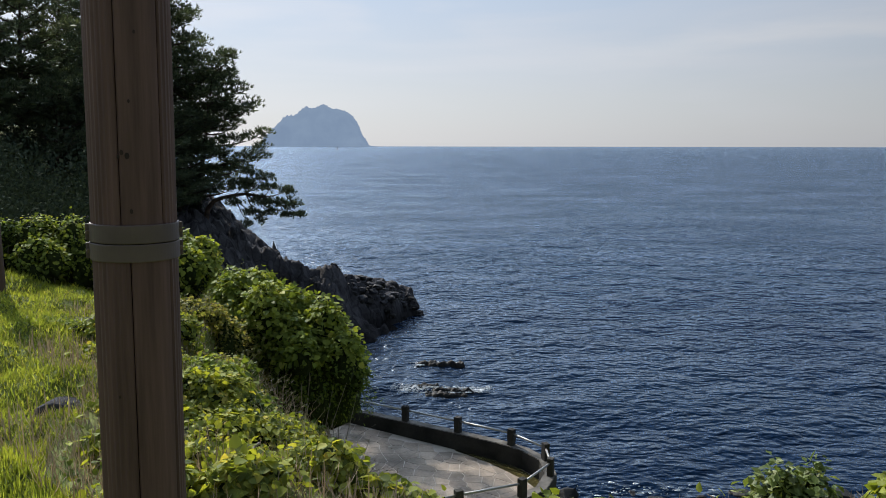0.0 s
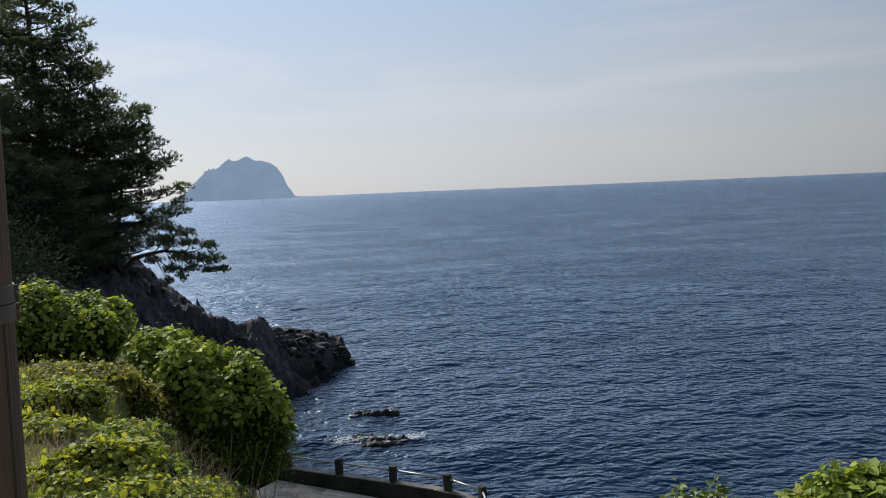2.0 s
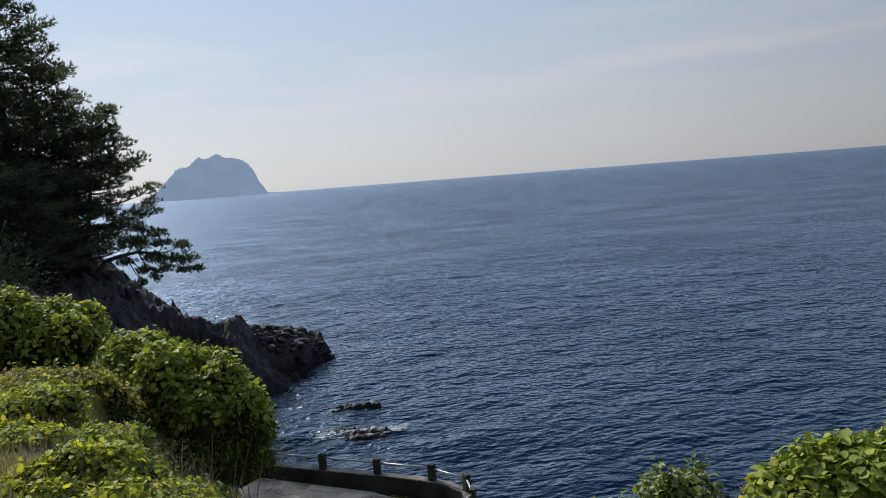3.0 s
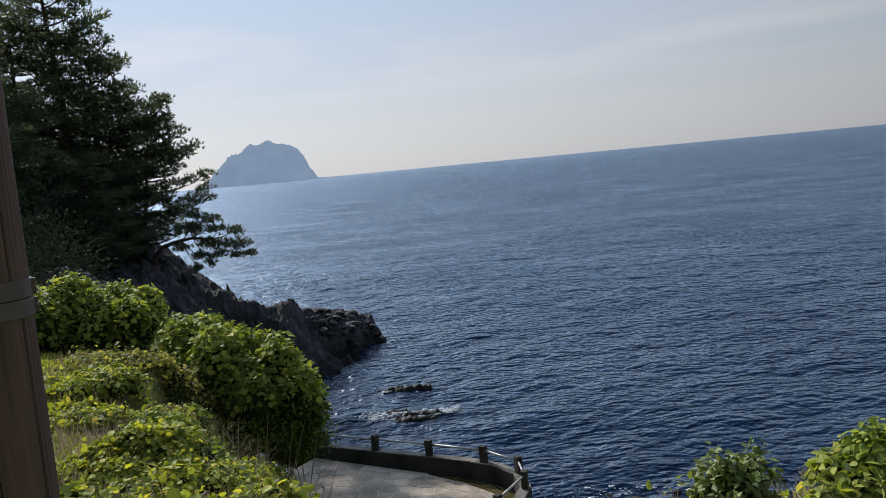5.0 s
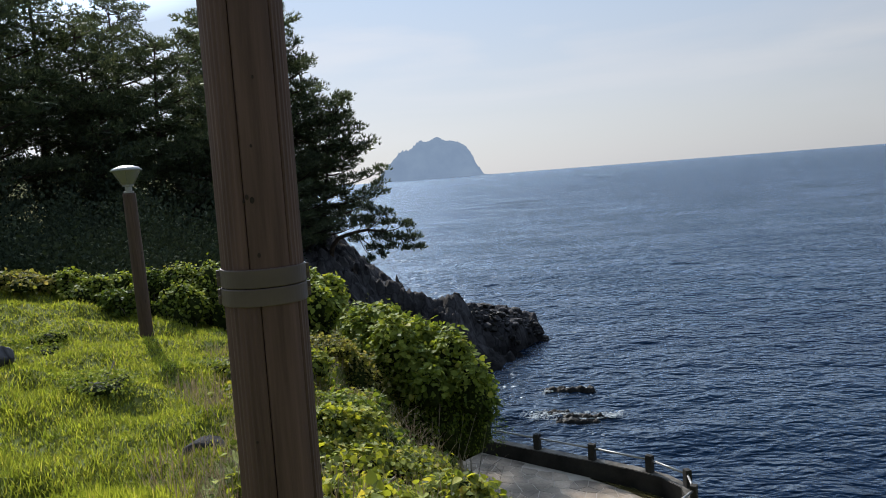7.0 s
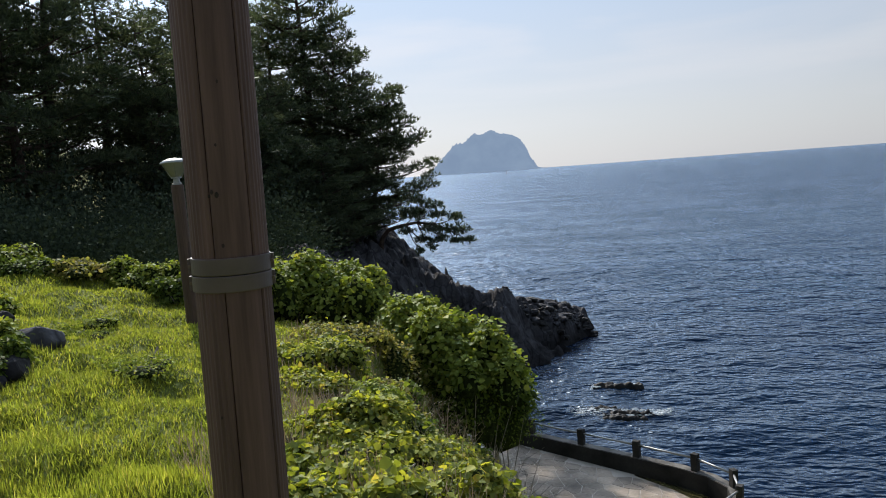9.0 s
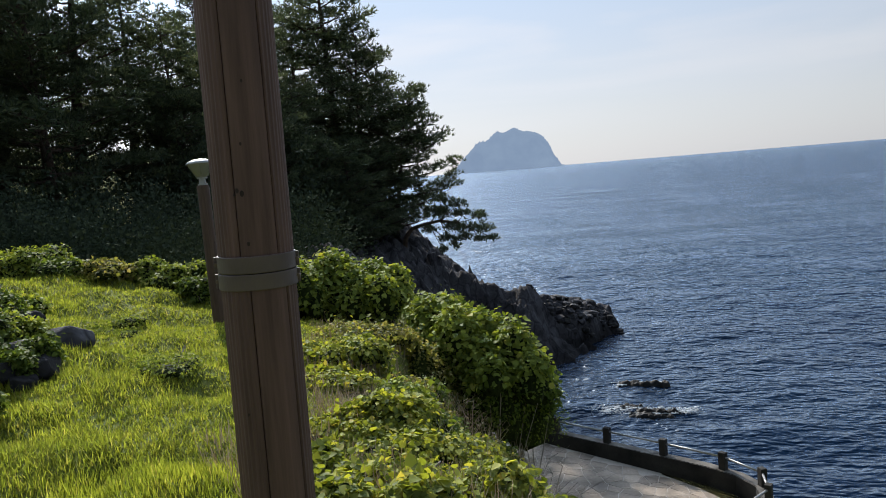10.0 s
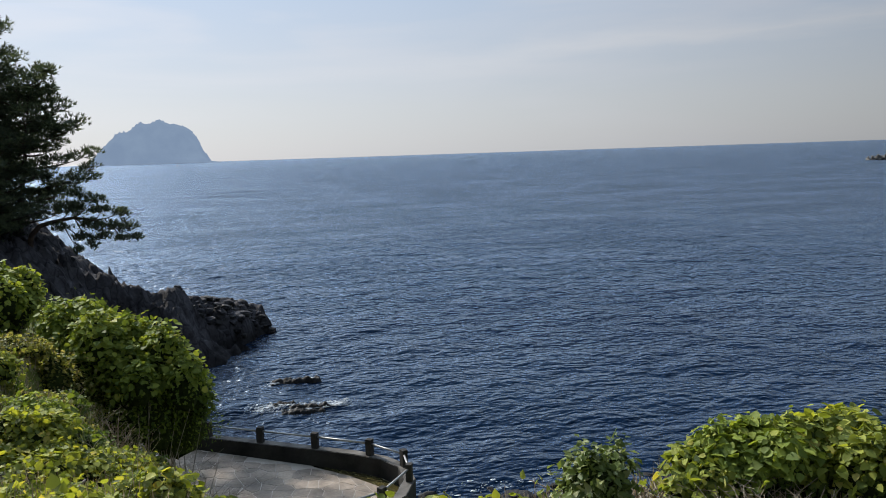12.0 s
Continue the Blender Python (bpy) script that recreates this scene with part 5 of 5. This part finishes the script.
def breakwater():
    root = thing("breakwater", (353, 424, 0), "pale concrete-block breakwater end far across the water", "breakwater")
    r = random.Random(300)
    for i in range(46):
        k = i / 45
        bm = bmesh.new()
        s = r.uniform(1.6, 2.8)
        for q in range(4):
            d = Vector((0, 0, 1)) if q == 0 else Vector((math.cos(q * 2.094), math.sin(q * 2.094), -0.35))
            bmesh.ops.create_cone(bm, cap_ends=True, segments=7, radius1=0.34 * s, radius2=0.22 * s, depth=s * 0.9, matrix=Matrix.Translation(d * s * 0.42) @ d.to_track_quat("Z", "Y").to_matrix().to_4x4())
        p = part("block", bm, M_CONCRETE, root)
        p.matrix_local = pose(k * 36 + r.uniform(-1, 1), -k * 29 + r.uniform(-3, 3), (0.2 + 3.2 * min(1, k * 3)) * r.uniform(0.3, 1), r.uniform(-40, 40), r.uniform(-40, 40), r.uniform(0, 360))


breakwater()


# ---- the terrace's paving, stone by stone ----
def clip_half(poly, px, py, nx, ny):
    """The part of a ring on the near side of a line through (px, py) with outward normal (nx, ny)."""
    res = []
    for i in range(len(poly)):
        a, b = poly[i - 1], poly[i]
        da, db = (a[0] - px) * nx + (a[1] - py) * ny, (b[0] - px) * nx + (b[1] - py) * ny
        if (da < 0) != (db < 0):
            k = da / (da - db)
            res.append((a[0] + k * (b[0] - a[0]), a[1] + k * (b[1] - a[1])))
        if db < 0:
            res.append(b)
    return res


def paving():
    r = random.Random(400)
    seeds = []
    for i in range(22):
        for j in range(23):
            seeds.append((-7.6 + 0.54 * (i + r.uniform(-0.48, 0.48)), 19.2 + 0.54 * (j + r.uniform(-0.48, 0.48))))
    rim = outward(TERRACE, -0.2)
    for sx, sy in seeds:
        if sx < -5.0 or not in_terrace(np.array([sx]), np.array([sy]), -0.2)[0]:
            continue
        poly = [(sx - 2, sy - 2), (sx + 2, sy - 2), (sx + 2, sy + 2), (sx - 2, sy + 2)]
        for ox, oy in seeds:
            dx, dy = ox - sx, oy - sy
            d = math.hypot(dx, dy)
            if 0 < d < 1.9 and poly:
                poly = clip_half(poly, sx + dx * (0.5 - 0.014 / d), sy + dy * (0.5 - 0.014 / d), dx / d, dy / d)
        for a, b in zip(rim, np.roll(rim, -1, axis=0)):
            d = (b - a) / np.linalg.norm(b - a)
            if poly:
                poly = clip_half(poly, a[0], a[1], -d[1], d[0])
        if len(poly) < 3:
            continue
        lift = r.uniform(0.005, 0.012)
        top = [(sx + (x - sx) * 0.985, sy - 25 + (y - sy) * 0.985, floor_z(x) - floor_z(0) + lift) for x, y in poly]
        mid = [(x, y - 25, floor_z(x) - floor_z(0) + lift - 0.003) for x, y in poly]
        low = [(x, y - 25, floor_z(x) - floor_z(0) - 0.01) for x, y in poly]
        n = len(poly)
        faces = [tuple(range(n))] + [(l * n + i, (l + 1) * n + i, (l + 1) * n + (i + 1) % n, l * n + (i + 1) % n) for l in (0, 1) for i in range(n)]
        part("flagstone", mesh_of("flagstone", top + mid + low, faces), M_FLAG, slab)


paving()
